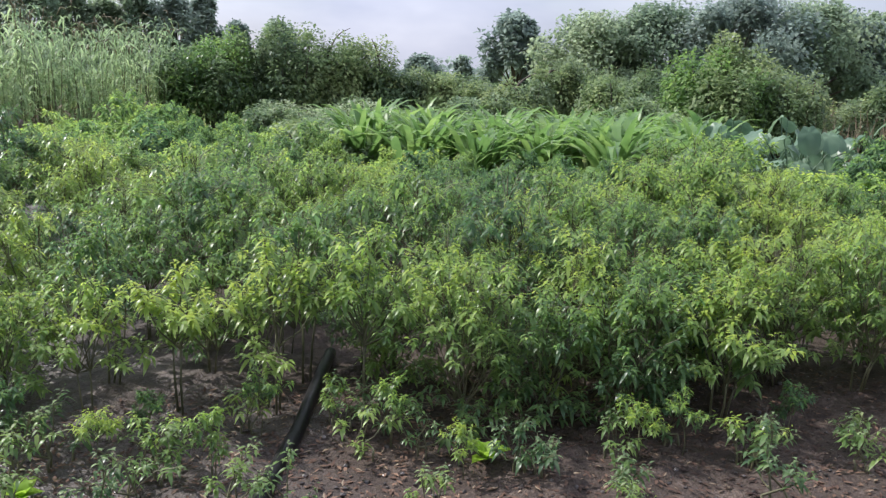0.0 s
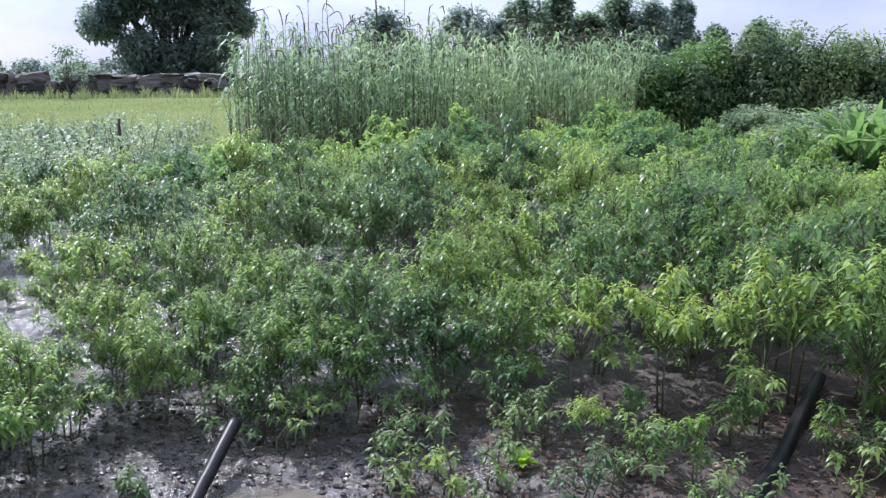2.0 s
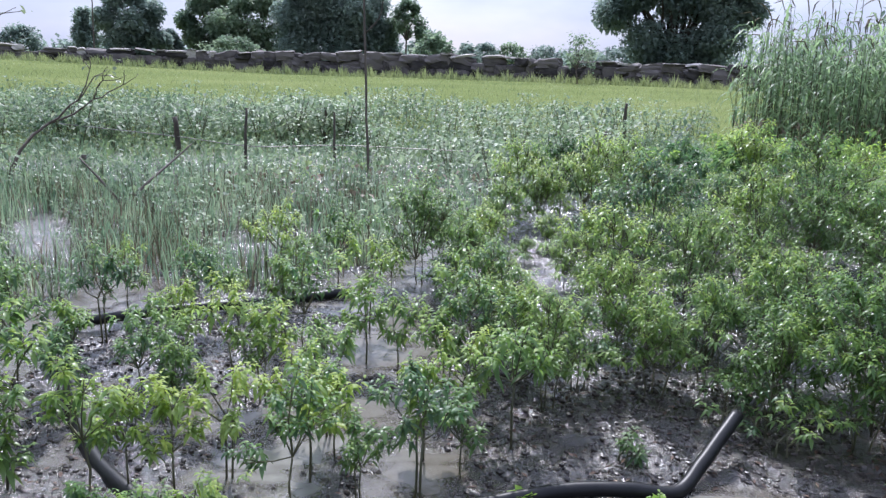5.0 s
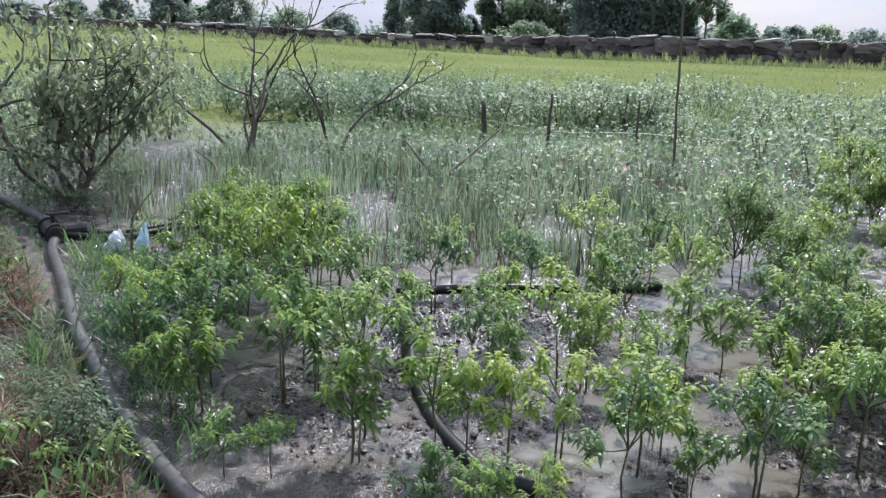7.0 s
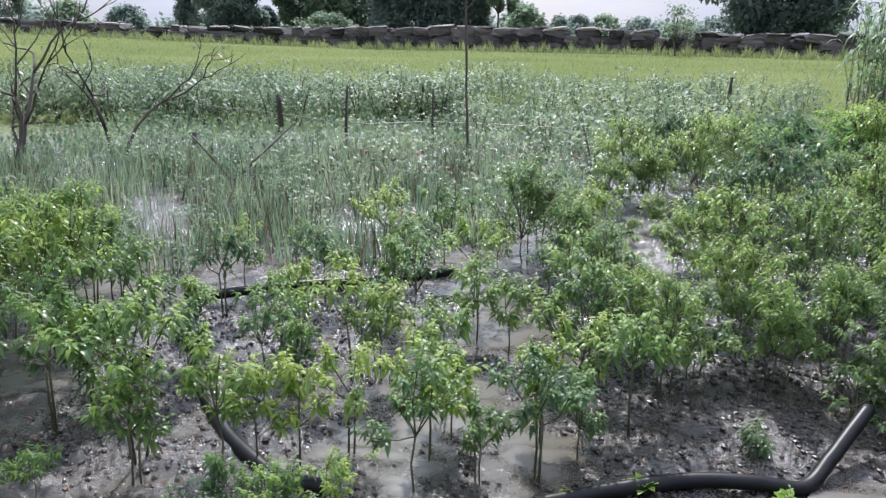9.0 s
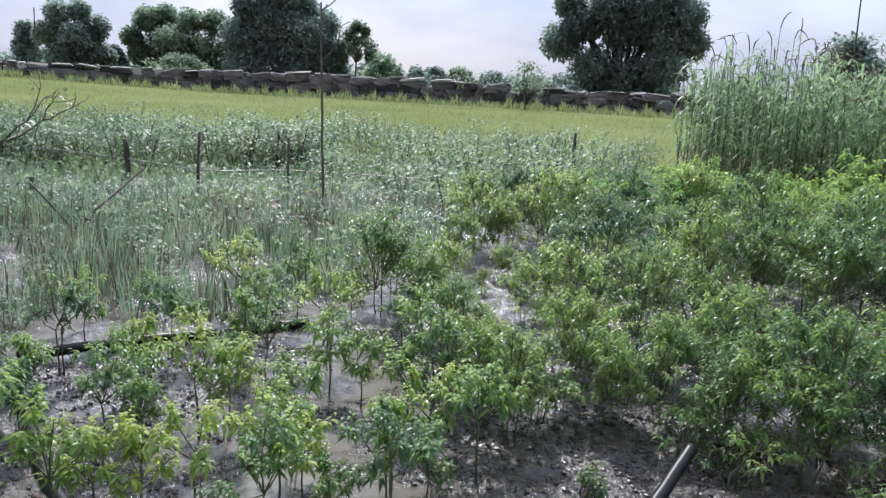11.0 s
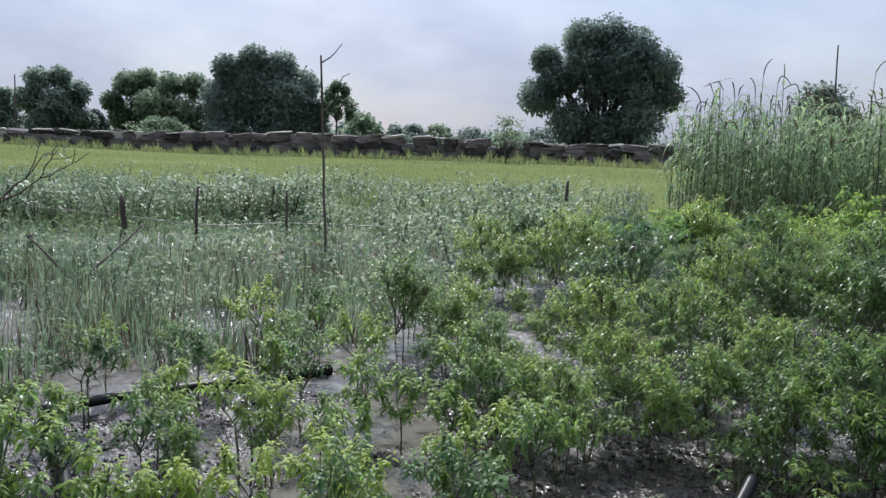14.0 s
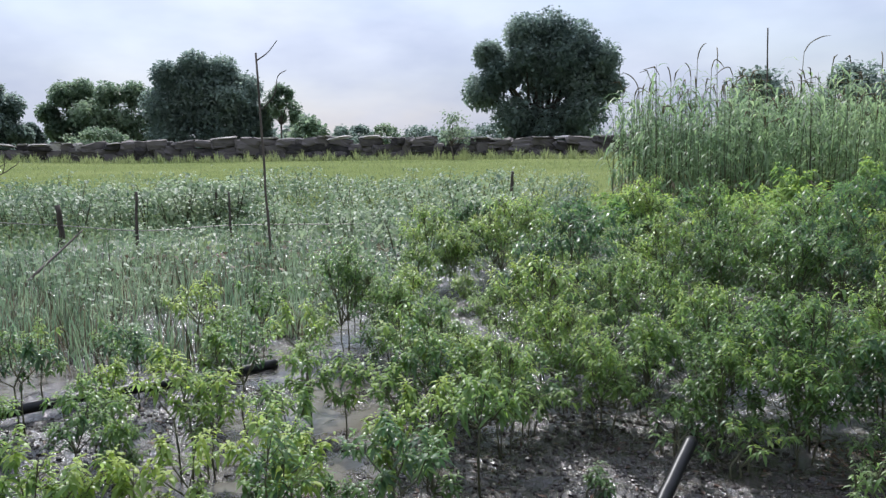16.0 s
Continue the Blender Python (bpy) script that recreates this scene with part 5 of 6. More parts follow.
wires = Soup()
c = curve_pts([(-11.9, 5.6, 0.42), (-9.95, 6.3, 0.34), (-8.58, 6.54, 0.3), (-7.98, 7.53, 0.3), (-6.7, 8.6, 0.26), (-5.2, 9.9, 0.22)], 5)
v, t = tube(c, 0.006, 4)
wires.add(v, t)
tagged(new("fence_wire", wires.mesh("fence wire", [WIRE])), "slack pale fence wire strung between the posts", "wire", "")


def stick(points, r0, r1, label, mat=WOOD, name="branch"):
    s = Soup()
    c = curve_pts(points, 4)
    v, t = tube(c, np.linspace(r0, r1, len(c)), 6)
    s.add(v, t)
    return tagged(new(name, s.mesh("branch", [mat])), label, "branch", "fallen branches")


stick([(-7.25, 3.9, 0.0), (-7.3, 4.2, 0.2), (-7.5, 4.65, 0.38), (-7.55, 4.9, 0.52)], 0.022, 0.008, "dead forked branch standing in the rushes")
stick([(-7.2, 3.85, 0.0), (-7.35, 3.75, 0.22), (-7.6, 3.65, 0.46)], 0.018, 0.008, "dead branch standing in the rushes")
stick([(-6.6, 0.95, 0.02), (-6.75, 1.25, 0.16), (-6.95, 1.45, 0.36), (-7.2, 1.35, 0.5)], 0.016, 0.006, "thin dead twig at the water's edge")

# ---- bare shrubs ----
def bare_shrub(x, y, height, seed, limbs, leafy, label):
    r = np.random.default_rng(seed)
    root = tagged(new("shrub"), label, "shrub", "shrubs by the water")
    root.matrix_basis = put_at(x, y, 0, 1, 0.0)
    tips = []

    def grow(p, d, length, rad, depth):
        pts = [p]
        for k in range(4):
            d = unit(d + r.normal(0, 0.16, 3) + np.array([0, 0, 0.03]))
            pts.append(pts[-1] + d * length / 4)
        s = Soup()
        v, t = tube(pts, np.linspace(rad, rad * 0.6, 5), 5)
        s.add(v, t)
        wood.put(s, Matrix.Identity(4))
        tips.extend(pts[2:])
        if depth:
            for k in range(r.integers(2, 4)):
                grow(pts[-1 if k < 2 else 2], unit(d + r.normal(0, 0.5, 3)), length * r.uniform(0.55, 0.8), rad * 0.6, depth - 1)
    for k, (dx, dy, length) in enumerate(limbs):
        wood = Soup()
        grow(np.array([r.normal(0, 0.05), r.normal(0, 0.05), -0.05]), unit(np.array([dx, dy, 1.0])), length * height, 0.026, 3)
        part("limb", wood.mesh("limb", [BARK]), root)
    tips = np.array(tips)
    if leafy:
        at = tips[r.integers(len(tips), size=leafy)] + r.normal(0, 0.085, (leafy, 3))
        s = Soup()
        ln = r.uniform(0.045, 0.095, leafy)
        s.add(leaves(at, r.normal(0, 1, (leafy, 3)) + (0, 0, -0.3), ln, ln * 0.55, 0.4), LEAF8)
        part("foliage", s.mesh("shrub foliage", [SHRUB]), root)
    return root


bare_shrub(-7.8, 0.4, 1.25, 61, [(-0.5, -0.45, 0.75), (0.1, 0.3, 0.6), (0.35, -0.1, 0.6), (0.0, 0.5, 0.5), (-0.2, -0.8, 0.85), (0.3, 0.3, 0.45), (-0.5, 0.1, 0.7), (0.2, -0.3, 0.6)], 3800, "grey-green leafy shrub with long bare branches")
bare_shrub(-9.25, 2.5, 1.75, 62, [(-0.1, -0.35, 0.62), (0.15, 0.55, 0.66), (0, 0.1, 0.5)], 110, "nearly bare grey shrub beside the water")
bare_shrub(-9.5, 3.65, 1.5, 63, [(0.1, 0.45, 0.6), (-0.1, -0.35, 0.55)], 40, "bare grey shrub with crooked limbs")
bare_shrub(-10.6, 3.0, 0.8, 64, [(0.0, 0.3, 0.6), (0.1, -0.3, 0.5)], 160, "small half-bare shrub beside the water")
bare_shrub(-8.6, -0.6, 0.9, 65, [(-0.1, 0.3, 0.6), (0.2, -0.4, 0.55), (0.3, 0.1, 0.5)], 420, "low grey-green shrub on the bank")

# ---- irrigation pipes ----
def pipe(points, radius, mat, label, name="irrigation_pipe", lift=0.9):
    c = curve_pts([(x, y, float(ground_z(x, y)) + radius * lift + dz) for x, y, dz in points], 8)
    s = Soup()
    v, t = tube(c, radius, 14)
    s.add(v, t)
    return tagged(new(name, s.mesh("pipe", [mat])), label, "pipe", "irrigation pipes")


pipe([(-1.75, 0.75, 0), (-1.5, 1.2, 0), (-1.36, 1.5, 0), (-1.26, 1.72, 0), (-1.1, 1.93, 0), (-0.94, 2.08, 0), (-0.83, 2.23, 0), (-0.81, 2.4, 0.03), (-0.8, 2.55, 0.08), (-0.79, 2.7, 0.13)], 0.027, PIPE,
     "black polythene irrigation pipe bending over wet mud")
pipe([(-6.3, 0.08, 0), (-5.9, 0.01, 0), (-5.26, -0.02, 0), (-4.28, -0.09, 0), (-3.62, -0.09, 0), (-3.06, -0.07, 0), (-2.53, -0.04, 0), (-1.9, 0.05, 0), (-1.2, 0.0, 0)], 0.035, HOSE, "thick dusty grey irrigation main lying along the bank")
pipe([(-6.5, 0.08, 0.04), (-7.58, -0.1, 0.03), (-8.73, -0.35, 0.03), (-10.3, -0.5, 0.02), (-13, -0.9, 0)], 0.042, HOSE, "grey irrigation main running on to the far bank")
pipe([(-6.35, 0.1, 0.03), (-6.4, 0.56, 0.02), (-6.62, 1.14, 0), (-6.95, 1.65, 0), (-7.6, 2.3, 0)], 0.03, PIPE, "black branch pipe lying in the water")
pipe([(-6.35, 0.1, 0.02), (-6.2, 0.5, 0.01), (-6.3, 0.95, 0), (-6.1, 1.6, 0), (-5.8, 2.2, 0)], 0.026, PIPE, "black branch pipe lying in the rushes")
pipe([(-4.02, 1.62, 0.03), (-3.88, 2.01, 0.03), (-3.77, 2.34, 0.02), (-3.66, 2.65, 0.0), (-3.45, 3.2, 0)], 0.029, PIPE, "black pipe lying across the wet bed")
pipe([(-4.03, 1.66, 0), (-3.72, 1.5, 0), (-3.44, 1.37, 0), (-2.99, 1.15, 0), (-2.61, 1.02, 0), (-2.34, 0.97, 0), (-2.16, 0.97, 0), (-1.95, 1.03, 0)], 0.032, PIPE, "black pipe half sunk in the muddy water", lift=0.35)
pipe([(0.85, 1.75, 0), (1.12, 2.3, 0), (1.35, 2.7, 0), (1.52, 3.04, 0), (1.8, 3.6, 0)], 0.03, PIPE, "black pipe running into the chilli crop")

valve = tagged(new("pipe_valve"), "dark iron pipe junction with clamps and a lever", "valve")
fitting = valve
valve.matrix_basis = put_at(-6.38, 0.08, 0, 1, 0.0)
for name, p, rad, mat in [("body", [(-0.16, -0.02, 0.075), (0.16, 0.0, 0.065)], 0.062, IRON), ("outlet", [(0.0, 0.0, 0.07), (0.02, 0.22, 0.075)], 0.048, IRON),
                          ("collar", [(-0.14, -0.02, 0.075), (-0.11, -0.02, 0.074)], 0.078, IRON), ("collar", [(0.1, 0.0, 0.07), (0.13, 0.0, 0.069)], 0.078, IRON),
                          ("collar", [(0.015, 0.16, 0.074), (0.018, 0.19, 0.075)], 0.064, IRON), ("valve_stem", [(0.0, 0.0, 0.1), (0.0, 0.0, 0.19)], 0.016, IRON), ("lever", [(-0.02, -0.03, 0.19), (0.03, 0.11, 0.2)], 0.011, IRON)]:
    s = Soup()
    v, t = tube(p, rad, 12)
    s.add(v, t)
    fitting = part(name, s.mesh(name, [mat], False), fitting if name == "lever" else valve)


def bag(x, y, size, tall, mat, label, seed):
    r = np.random.default_rng(seed)
    s = Soup()
    m, k = 9, 12
    rows = []
    for i in range(m):
        u = i / (m - 1)
        rad = size * (0.55 + 0.5 * math.sin(u * 2.6 + 0.4)) * (1 - 0.55 * u * u)
        a = np.linspace(0, 2 * np.pi, k, endpoint=False)
        q = rad * (1 + 0.22 * np.sin(3 * a + seed + 2 * u) + r.normal(0, 0.08, k))
        rows.append(np.column_stack([q * np.cos(a) * 0.8 + 0.03 * u, q * np.sin(a), np.full(k, u * tall) + r.normal(0, 0.008, k) - 0.01]))
    pts = np.concatenate(rows)
    tris = []
    for i in range(m - 1):
        for j in range(k):
            p, q = i * k + j, i * k + (j + 1) % k
            tris += [(p, q, p + k), (q, q + k, p + k)]
    n = len(pts)
    pts = np.concatenate([pts, rows[-1].mean(0)[None], rows[0].mean(0)[None]])
    tris += [(n, (m - 1) * k + j, (m - 1) * k + (j + 1) % k) for j in range(k)] + [(n + 1, (j + 1) % k, j) for j in range(k)]
    s.add(pts, tris)
    ob = tagged(new("plastic_bag", s.mesh("bag", [mat], False)), label, "bag", "plastic bags by the valve")
    ob.matrix_basis = put_at(x, y, 20 * seed)
    return ob


bag(-5.85, 0.4, 0.075, 0.17, BAG, "crumpled white plastic bag beside the pipe", 1)
bag(-5.75, 0.56, 0.05, 0.24, BAG_BLUE, "pale blue plastic bag standing beside the pipe", 2)
stick([(-5.82, 0.5, 0.0), (-5.8, 0.52, 0.25), (-5.84, 0.6, 0.34), (-5.87, 0.68, 0.42)], 0.012, 0.005, "thin dark stick holding the plastic bags")

bank_meshes = [weed_soup(240 + k, 0.5 + 0.1 * k, 0.42, 700, 0.06).mesh("bank weed", [THICK, STALK]) for k in range(3)]
# ---- dry bank: straw, stubble and trailing weeds ----
BANK = [(-7.2, -0.35), (-5.2, -0.25), (-3.6, -0.28), (-2.2, -0.2), (0.6, -0.6), (1.2, -2.6), (-5, -3.4), (-9, -2.6), (-10, -0.9)]
BANK_NEAR = [(-7.5, -0.3), (-5.2, -0.2), (-2.2, -0.2), (-1.6, -0.9), (-4.0, -1.6), (-8.0, -1.9)]
sp = np.concatenate([spread(BANK, 8000, 31), spread(BANK_NEAR, 34000, 34)])
heap = np.sin(sp[:, 0] * 3.3 + 1.2 * np.sin(sp[:, 1] * 4.0)) * np.sin(sp[:, 1] * 5.1 + 0.8 * sp[:, 0] + 0.6)
keep = heap + rng.normal(0, 0.22, len(sp)) > -0.2
sp, heap = sp[keep], np.clip(heap[keep], 0, 1)
b3 = np.column_stack([sp, ground_z(sp[:, 0], sp[:, 1]) + rng.uniform(0.0, 0.03, len(sp)) + rng.uniform(0.3, 1.0, len(sp)) * 0.09 * heap])
soup = Soup()
d = rng.normal(0, 1, (len(sp), 3)) * (1, 1, 0.35) + (0, 0, 0.1)
soup.add(blades(b3, d, rng.uniform(0.05, 0.22, len(sp)), 0.006, rng.normal(0, 0.03, (len(sp), 3))), BLADE)
soup.m[-1][np.repeat(rng.uniform(0, 1, len(sp)) < 0.06 + 0.3 * heap, 3)] = 1
tagged(new("straw_litter", soup.mesh("straw litter", [MULCH, STRAW])), "matted dry straw and stubble on the brown bank", "straw", kind="stuff")
GREENBANK = [(-8.5, 0.2), (-5.2, -0.12), (-3.4, -0.15), (-2.3, -0.15), (-2.3, -0.55), (-3.6, -0.5), (-4.6, -0.75), (-6.5, -0.6), (-9.0, -1.6), (-14, -2.5), (-14, 1.2)]
gp = spread(GREENBANK, 1500, 32)
b3 = np.column_stack([gp, ground_z(gp[:, 0], gp[:, 1]) - 0.01])
soup = Soup()
soup.add(blades(b3, np.column_stack([rng.normal(0, 0.45, (len(gp), 2)), np.ones(len(gp))]), rng.uniform(0.08, 0.28, len(gp)), 0.009, np.column_stack([rng.normal(0, 0.06, (len(gp), 2)), -rng.uniform(0, 0.1, len(gp))])), BLADE, 0)
lp = spread(GREENBANK, 2200, 33)
b3 = np.column_stack([lp, ground_z(lp[:, 0], lp[:, 1]) + rng.uniform(0.02, 0.16, len(lp))])
ln = rng.uniform(0.03, 0.07, len(lp))
soup.add(chips(b3, rng.normal(0, 1, (len(lp), 3)), ln, ln * 0.6, 0.3), LEAF2, 1)
VERGE = [(-5.0, -0.16), (-3.4, -0.17), (-2.4, -0.12), (-2.2, -0.42), (-3.2, -0.42), (-4.2, -0.28), (-5.2, -0.26)]
VERGE_WET = [(-6.1, 0.12), (-4.6, 0.03), (-3.2, 0.02), (-2.6, 0.08), (-3.2, 0.26), (-4.6, 0.3), (-6.1, 0.45)]
vp = np.concatenate([scatter(VERGE, 0.12, 5000, 35), scatter(VERGE_WET, 0.11, 5000, 36)])
vb = np.repeat(vp, 16, 0) + rng.normal(0, 0.035, (len(vp) * 16, 2))
b3 = np.column_stack([vb, ground_z(vb[:, 0], vb[:, 1]) - 0.01])
soup.add(blades(b3, np.column_stack([rng.normal(0, 0.5, (len(vb), 2)), np.ones(len(vb))]), rng.uniform(0.1, 0.3, len(vb)), 0.008, np.column_stack([rng.normal(0, 0.09, (len(vb), 2)), -rng.uniform(0.02, 0.14, len(vb))])), BLADE, 1)
soup.m[-1][::7] = 0
tagged(new("bank_weeds", soup.mesh("bank weeds", [VINE, CHILLI])), "tangled green weeds and grass along the pipe", "weeds", kind="stuff")

for k, (x, y, size) in enumerate([(-4.35, -0.5, 0.3), (-3.9, -0.75, 0.26), (-5.5, -0.5, 0.45), (-6.2, -0.75, 0.5), (-5.9, -0.32, 0.3), (-2.95, -0.3, 0.36), (-3.3, -0.36, 0.3), (-3.6, -0.5, 0.3),
                                   (-2.85, -0.26, 0.3), (-7.6, 0.15, 0.45), (-8.1, 0.6, 0.5), (-8.25, 0.05, 0.5), (-7.35, 0.45, 0.36), (-7.9, 0.85, 0.45), (-8.6, 0.9, 0.5), (-9.1, 0.4, 0.6), (-9.4, 1.1, 0.55), (-7.9, -0.9, 0.6), (-6.9, -1.1, 0.5), (-5.2, -0.95, 0.4)]):
    w = tagged(new("weed_bush", bank_meshes[k % 3]), "low dark leafy weed clump on the mulched bank", "weed", "weed clumps on the bank")
    w.matrix_basis = put_at(x, y, k * 71.0, size)

# ---- weeds at the near edge ----
def edge_weed(x, y, height, n, leaf, mats, label, seed, name="weed"):
    root = tagged(new(name), label, "weed", "weeds at the field edge")
    root.matrix_basis = put_at(x, y, seed * 37.0)
    st, lf = chilli_soups(seed, height, height * 0.62, 4 + n // 40, 3, 9, leaf, 0.22, 2, 3)
    part("stem", st.mesh("weed stem", [STALK]), root)
    part("foliage", lf.mesh("weed foliage", mats), root)
    return root


EDGE = [(-0.62, 2.8, 0.26, 70), (0.35, 2.75, 0.26, 70), (-0.74, 2.9, 0.28, 80), (-0.9, 2.85, 0.24, 54), (0.02, 2.62, 0.27, 78), (-0.12, 2.5, 0.24, 66), (0.1, 2.4, 0.2, 54), (-1.05, 2.32, 0.13, 40), (0.7, 2.42, 0.22, 54), (0.8, 2.65, 0.26, 48),
        (1.0, 2.25, 0.2, 48), (1.55, 2.45, 0.24, 54), (1.68, 2.6, 0.2, 42), (2.0, 2.1, 0.2, 48), (2.45, 2.05, 0.2, 42), (2.9, 1.85, 0.22, 48), (3.3, 1.6, 0.2, 48), (2.3, 1.8, 0.16, 36),
        (3.8, 1.5, 0.22, 48), (-1.05, 1.45, 0.16, 36), (-1.15, 1.2, 0.14, 36), (-0.75, 1.85, 0.14, 30), (0.9, 1.95, 0.15, 36), (-2.6, -0.2, 0.22, 48), (-1.95, 0.55, 0.22, 54), (-1.6, 0.85, 0.2, 48), (-1.85, 0.8, 0.24, 60)]
for k, (x, y, h, n) in enumerate(EDGE):
    edge_weed(x, y, h, n, 0.042, [CHILLI, VINE] if k % 3 else [CHILLI, CHILLI_TIP], "small drooping weed on the trodden field edge", 600 + k)
FRONT = [(-0.1, 2.0), (-0.3, 3.1), (0.6, 3.0), (2.2, 2.5), (4.4, 1.6), (4.4, 0.8), (2.4, 1.6), (0.6, 2.0)]
kinds = []
for k, (x, y) in enumerate(scatter(FRONT, 0.36, 3000, 51)):
    if k < 6:
        kinds.append(edge_weed(float(x), float(y), 0.15 + 0.02 * k, 40, 0.038, [CHILLI, VINE], "small weed sprouting from dark damp soil", 650 + k))
    else:
        copy_thing(kinds[k % 6], put_at(float(x), float(y), k * 71.0, rng.uniform(0.75, 1.35)))
for k, (x, y) in enumerate(scatter(GREENBANK, 0.3, 1500, 52)[:12]):
    copy_thing(kinds[k % 6], put_at(float(x), float(y), k * 71.0, rng.uniform(0.7, 1.5)))
for k, (x, y, h) in enumerate([(0.36, 2.62, 0.15), (1.95, 2.2, 0.2), (2.75, 2.35, 0.15), (-0.83, 2.08, 0.12), (-1.2, 1.8, 0.12), (-1.36, 1.56, 0.1)]):
    root = tagged(new("seedling"), "small lime-green seedling with broad leaves", "seedling", "seedlings at the field edge")
    root.matrix_basis = put_at(x, y, k * 70.0)
    for j in range(12):
        s = Soup()
        a = j * 2.4
        el = 0.5 + 0.9 * (j / 9)
        v = leaves(np.array([[0.0, 0.0, 0.01]]), np.array([[np.cos(a), np.sin(a), el * 1.4]]), h * (0.6 + 0.07 * (j % 4)), h * 0.3, 0.45)
        s.add(v, LEAF8)
        part("leaf", s.mesh("seedling leaf", [LIME]), root)

# ---- litter and clods on the mud ----
LITTER = [(-3.4, 0.2), (-1.2, 0.6), (0.2, 1.6), (4.2, 0.8), (4.4, 2.4), (2.0, 3.2), (-0.6, 3.4), (-2.4, 3.6), (-4.0, 2.6)]
FLOOR_LITTER = [(0.0, 1.5), (4.2, 0.8), (4.4, 2.4), (2.0, 3.3), (-0.4, 3.4), (-0.2, 2.4)]
lp = np.concatenate([spread(LITTER, 3000, 41), spread(FLOOR_LITTER, 9500, 43)])
b3 = np.column_stack([lp, ground_z(lp[:, 0], lp[:, 1]) + 0.006])
ln = rng.uniform(0.012, 0.042, len(lp))
soup = Soup()
soup.add(chips(b3, rng.normal(0, 1, (len(lp), 3)) * (1, 1, 0.15), ln, ln * 0.4, 0.1), LEAF2, 0)
soup.m[-1][::13] = 1
tagged(new("leaf_litter", soup.mesh("leaf litter", [MULCH, STRAW])), "dead leaves and straw bits scattered on the mud", "litter", kind="stuff")
soup = Soup()
ico = bmesh.new()
bmesh.ops.create_icosphere(ico, subdivisions=1, radius=1.0)
iv = np.array([v.co for v in ico.verts])
it = [tuple(v.index for v in f.verts) for f in ico.faces]
ico.free()
WET_BED = [(-4.0, 1.2), (-3.0, 0.3), (-1.6, 0.7), (-0.9, 1.5), (-0.2, 1.9), (0.0, 2.6), (-0.6, 3.3), (-2.2, 3.4), (-3.6, 2.8)]
cp = np.concatenate([spread(LITTER, 3600, 42), spread(WET_BED, 8000, 44)])
rad = rng.uniform(0.003, 0.013, len(cp)) * rng.uniform(0.4, 1.1, len(cp))
cz = ground_z(cp[:, 0], cp[:, 1])
jag = 1 + rng.normal(0, 0.16, (len(cp), len(iv), 1))
soup.add(np.column_stack([cp, cz + rad * 0.2])[:, None] + iv[None] * jag * rad[:, None, None] * (1.3, 1.0, 0.8), it)
tagged(new("mud_clods", soup.mesh("mud clods", [CLOD], False)), "dark wet crumbs and clods of soil", "soil", kind="stuff")

# ---- dry stone wall ----
WALL_AZ = np.array([6.0, 18, 25, 35, 42, 48, 54, 60, 65, 72, 80, 86, 100, 112])
WALL_R = np.array([58.0, 60, 63, 66, 68, 70, 72, 73.5, 75.5, 78.5, 82, 85, 92, 98])
WALL_TOP = np.array([1.75, 1.78, 1.7, 1.95, 1.95, 1.92, 1.78, 1.72, 1.85, 2.2, 2.45, 2.55, 2.55, 2.55])
wall = tagged(new("stone_wall"), "long dry stone field wall of dark rough slabs", "wall", kind="structure")
rocks = []
for k in range(7):
    bm = bmesh.new()
    bmesh.ops.create_cube(bm, size=1.0)
    bmesh.ops.subdivide_edges(bm, edges=bm.edges[:], cuts=2, use_grid_fill=True)
    r = np.random.default_rng(700 + k)
    for v in bm.verts:
        v.co = v.co.lerp(v.co.normalized() * 0.62, 0.38) + Vector(r.normal(0, 0.06, 3))
    for mat in (STONE, CAP):
        me = bpy.data.meshes.new("stone")
        bm.to_mesh(me)
        me.materials.append(mat)
        rocks.append(me)
    bm.free()
COURSES = [(0.0, 0.42), (0.36, 0.36), (0.68, 0.32)]     # foot and height of each course, as shares of the wall
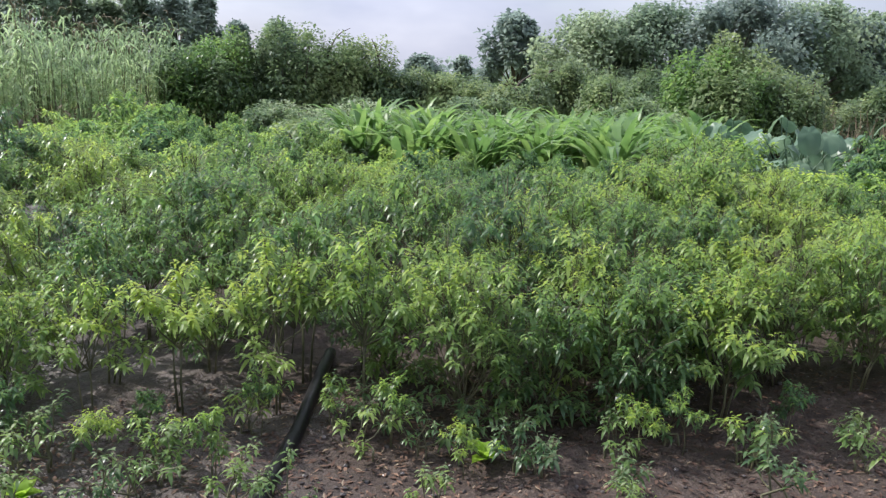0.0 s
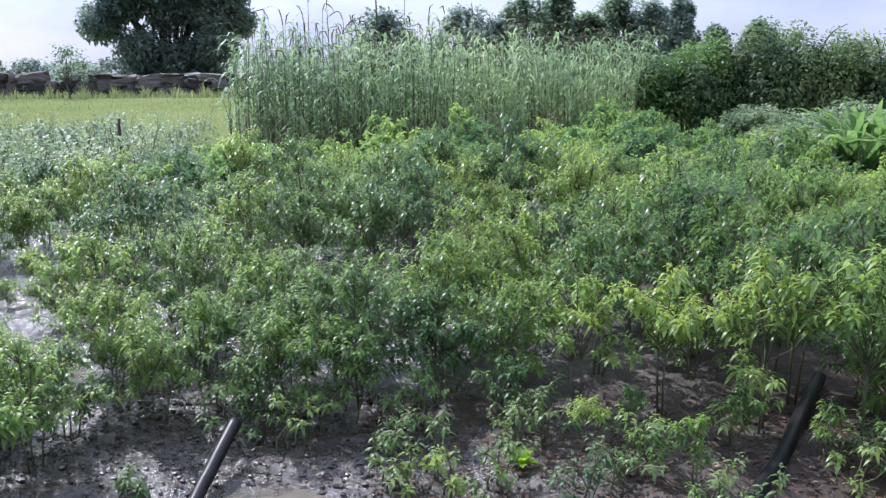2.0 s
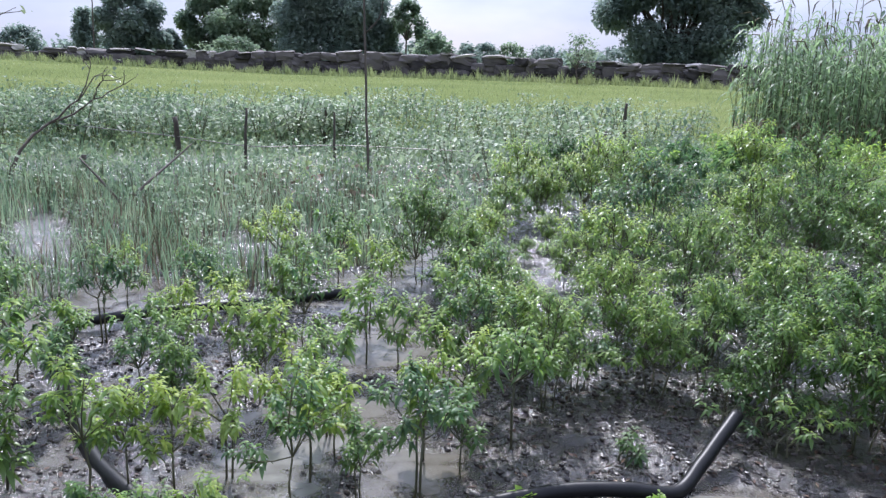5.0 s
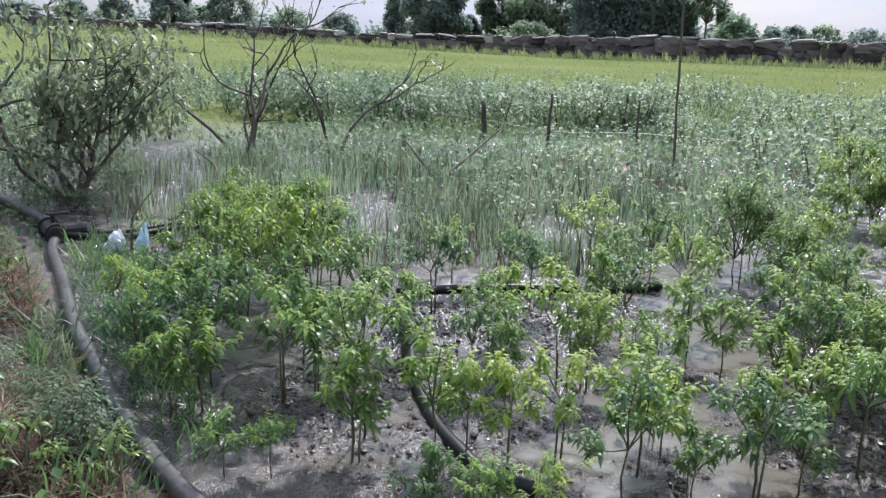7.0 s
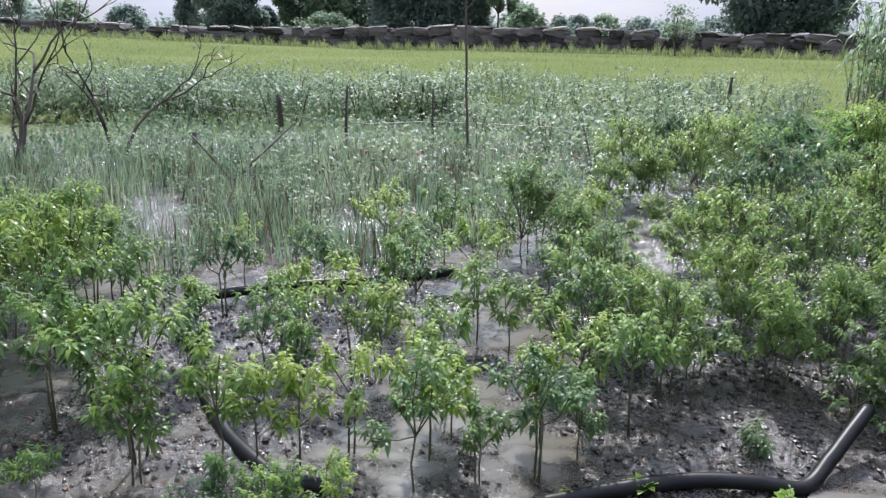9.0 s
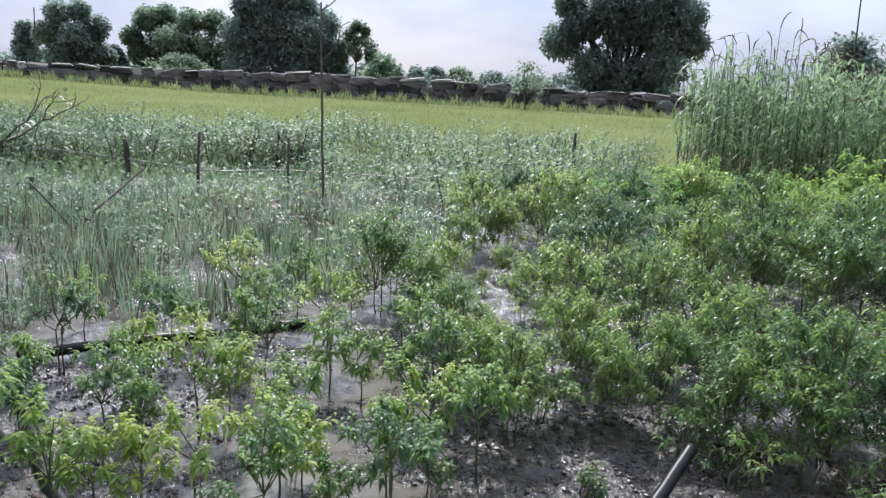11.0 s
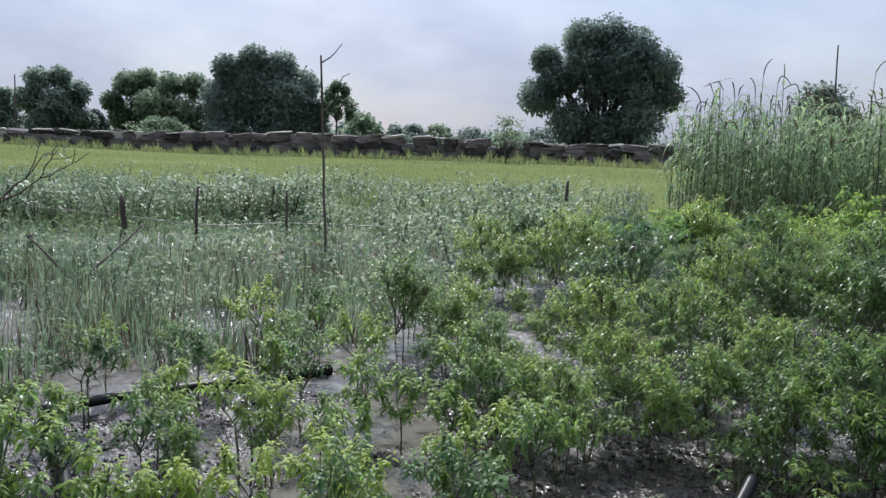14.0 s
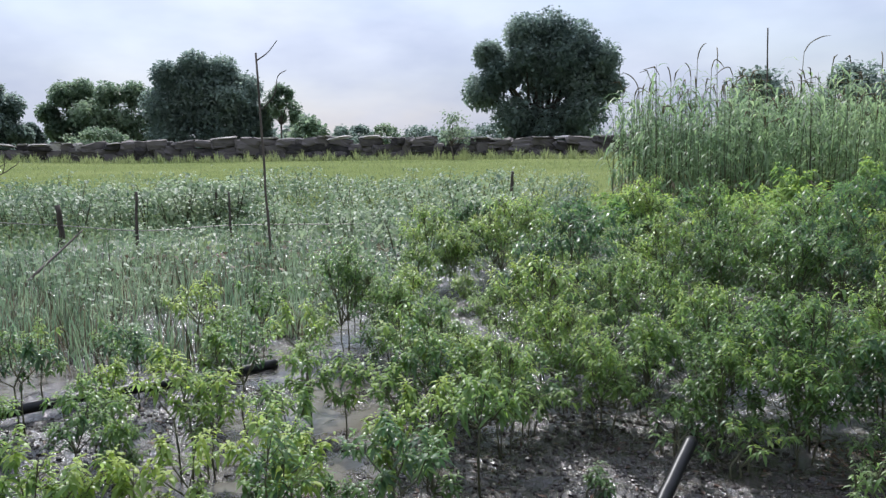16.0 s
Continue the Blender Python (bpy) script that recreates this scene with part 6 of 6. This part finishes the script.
for lo, share in COURSES:
    a = 8.0 + rng.uniform(0, 0.6)
    while a < 104:
        w = rng.uniform(0.5, 1.9)
        aa = a + math.degrees(w * 0.5 / float(np.interp(a, WALL_AZ, WALL_R)))
        r0, top = float(np.interp(aa, WALL_AZ, WALL_R)) + rng.normal(0, 0.1), float(np.interp(aa, WALL_AZ, WALL_TOP))
        x, y = -math.sin(radians(aa)) * r0, math.cos(radians(aa)) * r0
        g = float(ground_z(x, y))
        full = max(top - g, 0.8) - 0.1 + 0.07 * math.sin(aa * 3.1) * math.sin(aa * 7.3)
        h = full * share * rng.uniform(0.85, 1.15)
        if lo < 0.6 or rng.uniform() < 0.86:
            st = part("stone", rocks[int(rng.integers(7)) * 2 + (lo > 0.6 and rng.uniform() < 0.12)], wall)
            st.matrix_basis = pose(x, y, g - 0.08 + full * lo + h / 2, rng.normal(0, 5), rng.normal(0, 5), aa + rng.normal(0, 9)) @ Matrix.Diagonal((w * 1.12, rng.uniform(0.6, 1.0), h * 1.1, 1))
        if lo > 0.6 and rng.uniform() < 0.6:
            slab = rng.uniform(0.1, 0.2)
            st = part("stone", rocks[int(rng.integers(7)) * 2 + 1], wall)
            st.matrix_basis = pose(x, y, g - 0.08 + full * lo + h + slab * 0.3, rng.normal(0, 4), rng.normal(0, 4), aa + rng.normal(0, 8)) @ Matrix.Diagonal((w * rng.uniform(0.7, 1.2), rng.uniform(0.8, 1.15), slab, 1))
        a += math.degrees(w / r0)
# rough grass along the wall's foot
n = 9000
az = rng.uniform(7, 104, n)
r0 = np.interp(az, WALL_AZ, WALL_R) - rng.uniform(0.7, 3.5, n)
x, y = -np.sin(np.radians(az)) * r0, np.cos(np.radians(az)) * r0
soup = Soup()
soup.add(blades(np.column_stack([x, y, ground_z(x, y) - 0.03]), np.column_stack([rng.normal(0, 0.3, (n, 2)), np.ones(n)]), rng.uniform(0.35, 0.9, n) * (0.85 + 0.5 * np.sin(az * 5) * np.sin(az * 1.7)), 0.07, np.column_stack([rng.normal(0, 0.12, (n, 2)), np.zeros(n)])), BLADE)
tagged(new("rough_grass", soup.mesh("rough grass", [MEADOW])), "rough uncut grass along the foot of the wall", "grass", kind="stuff")
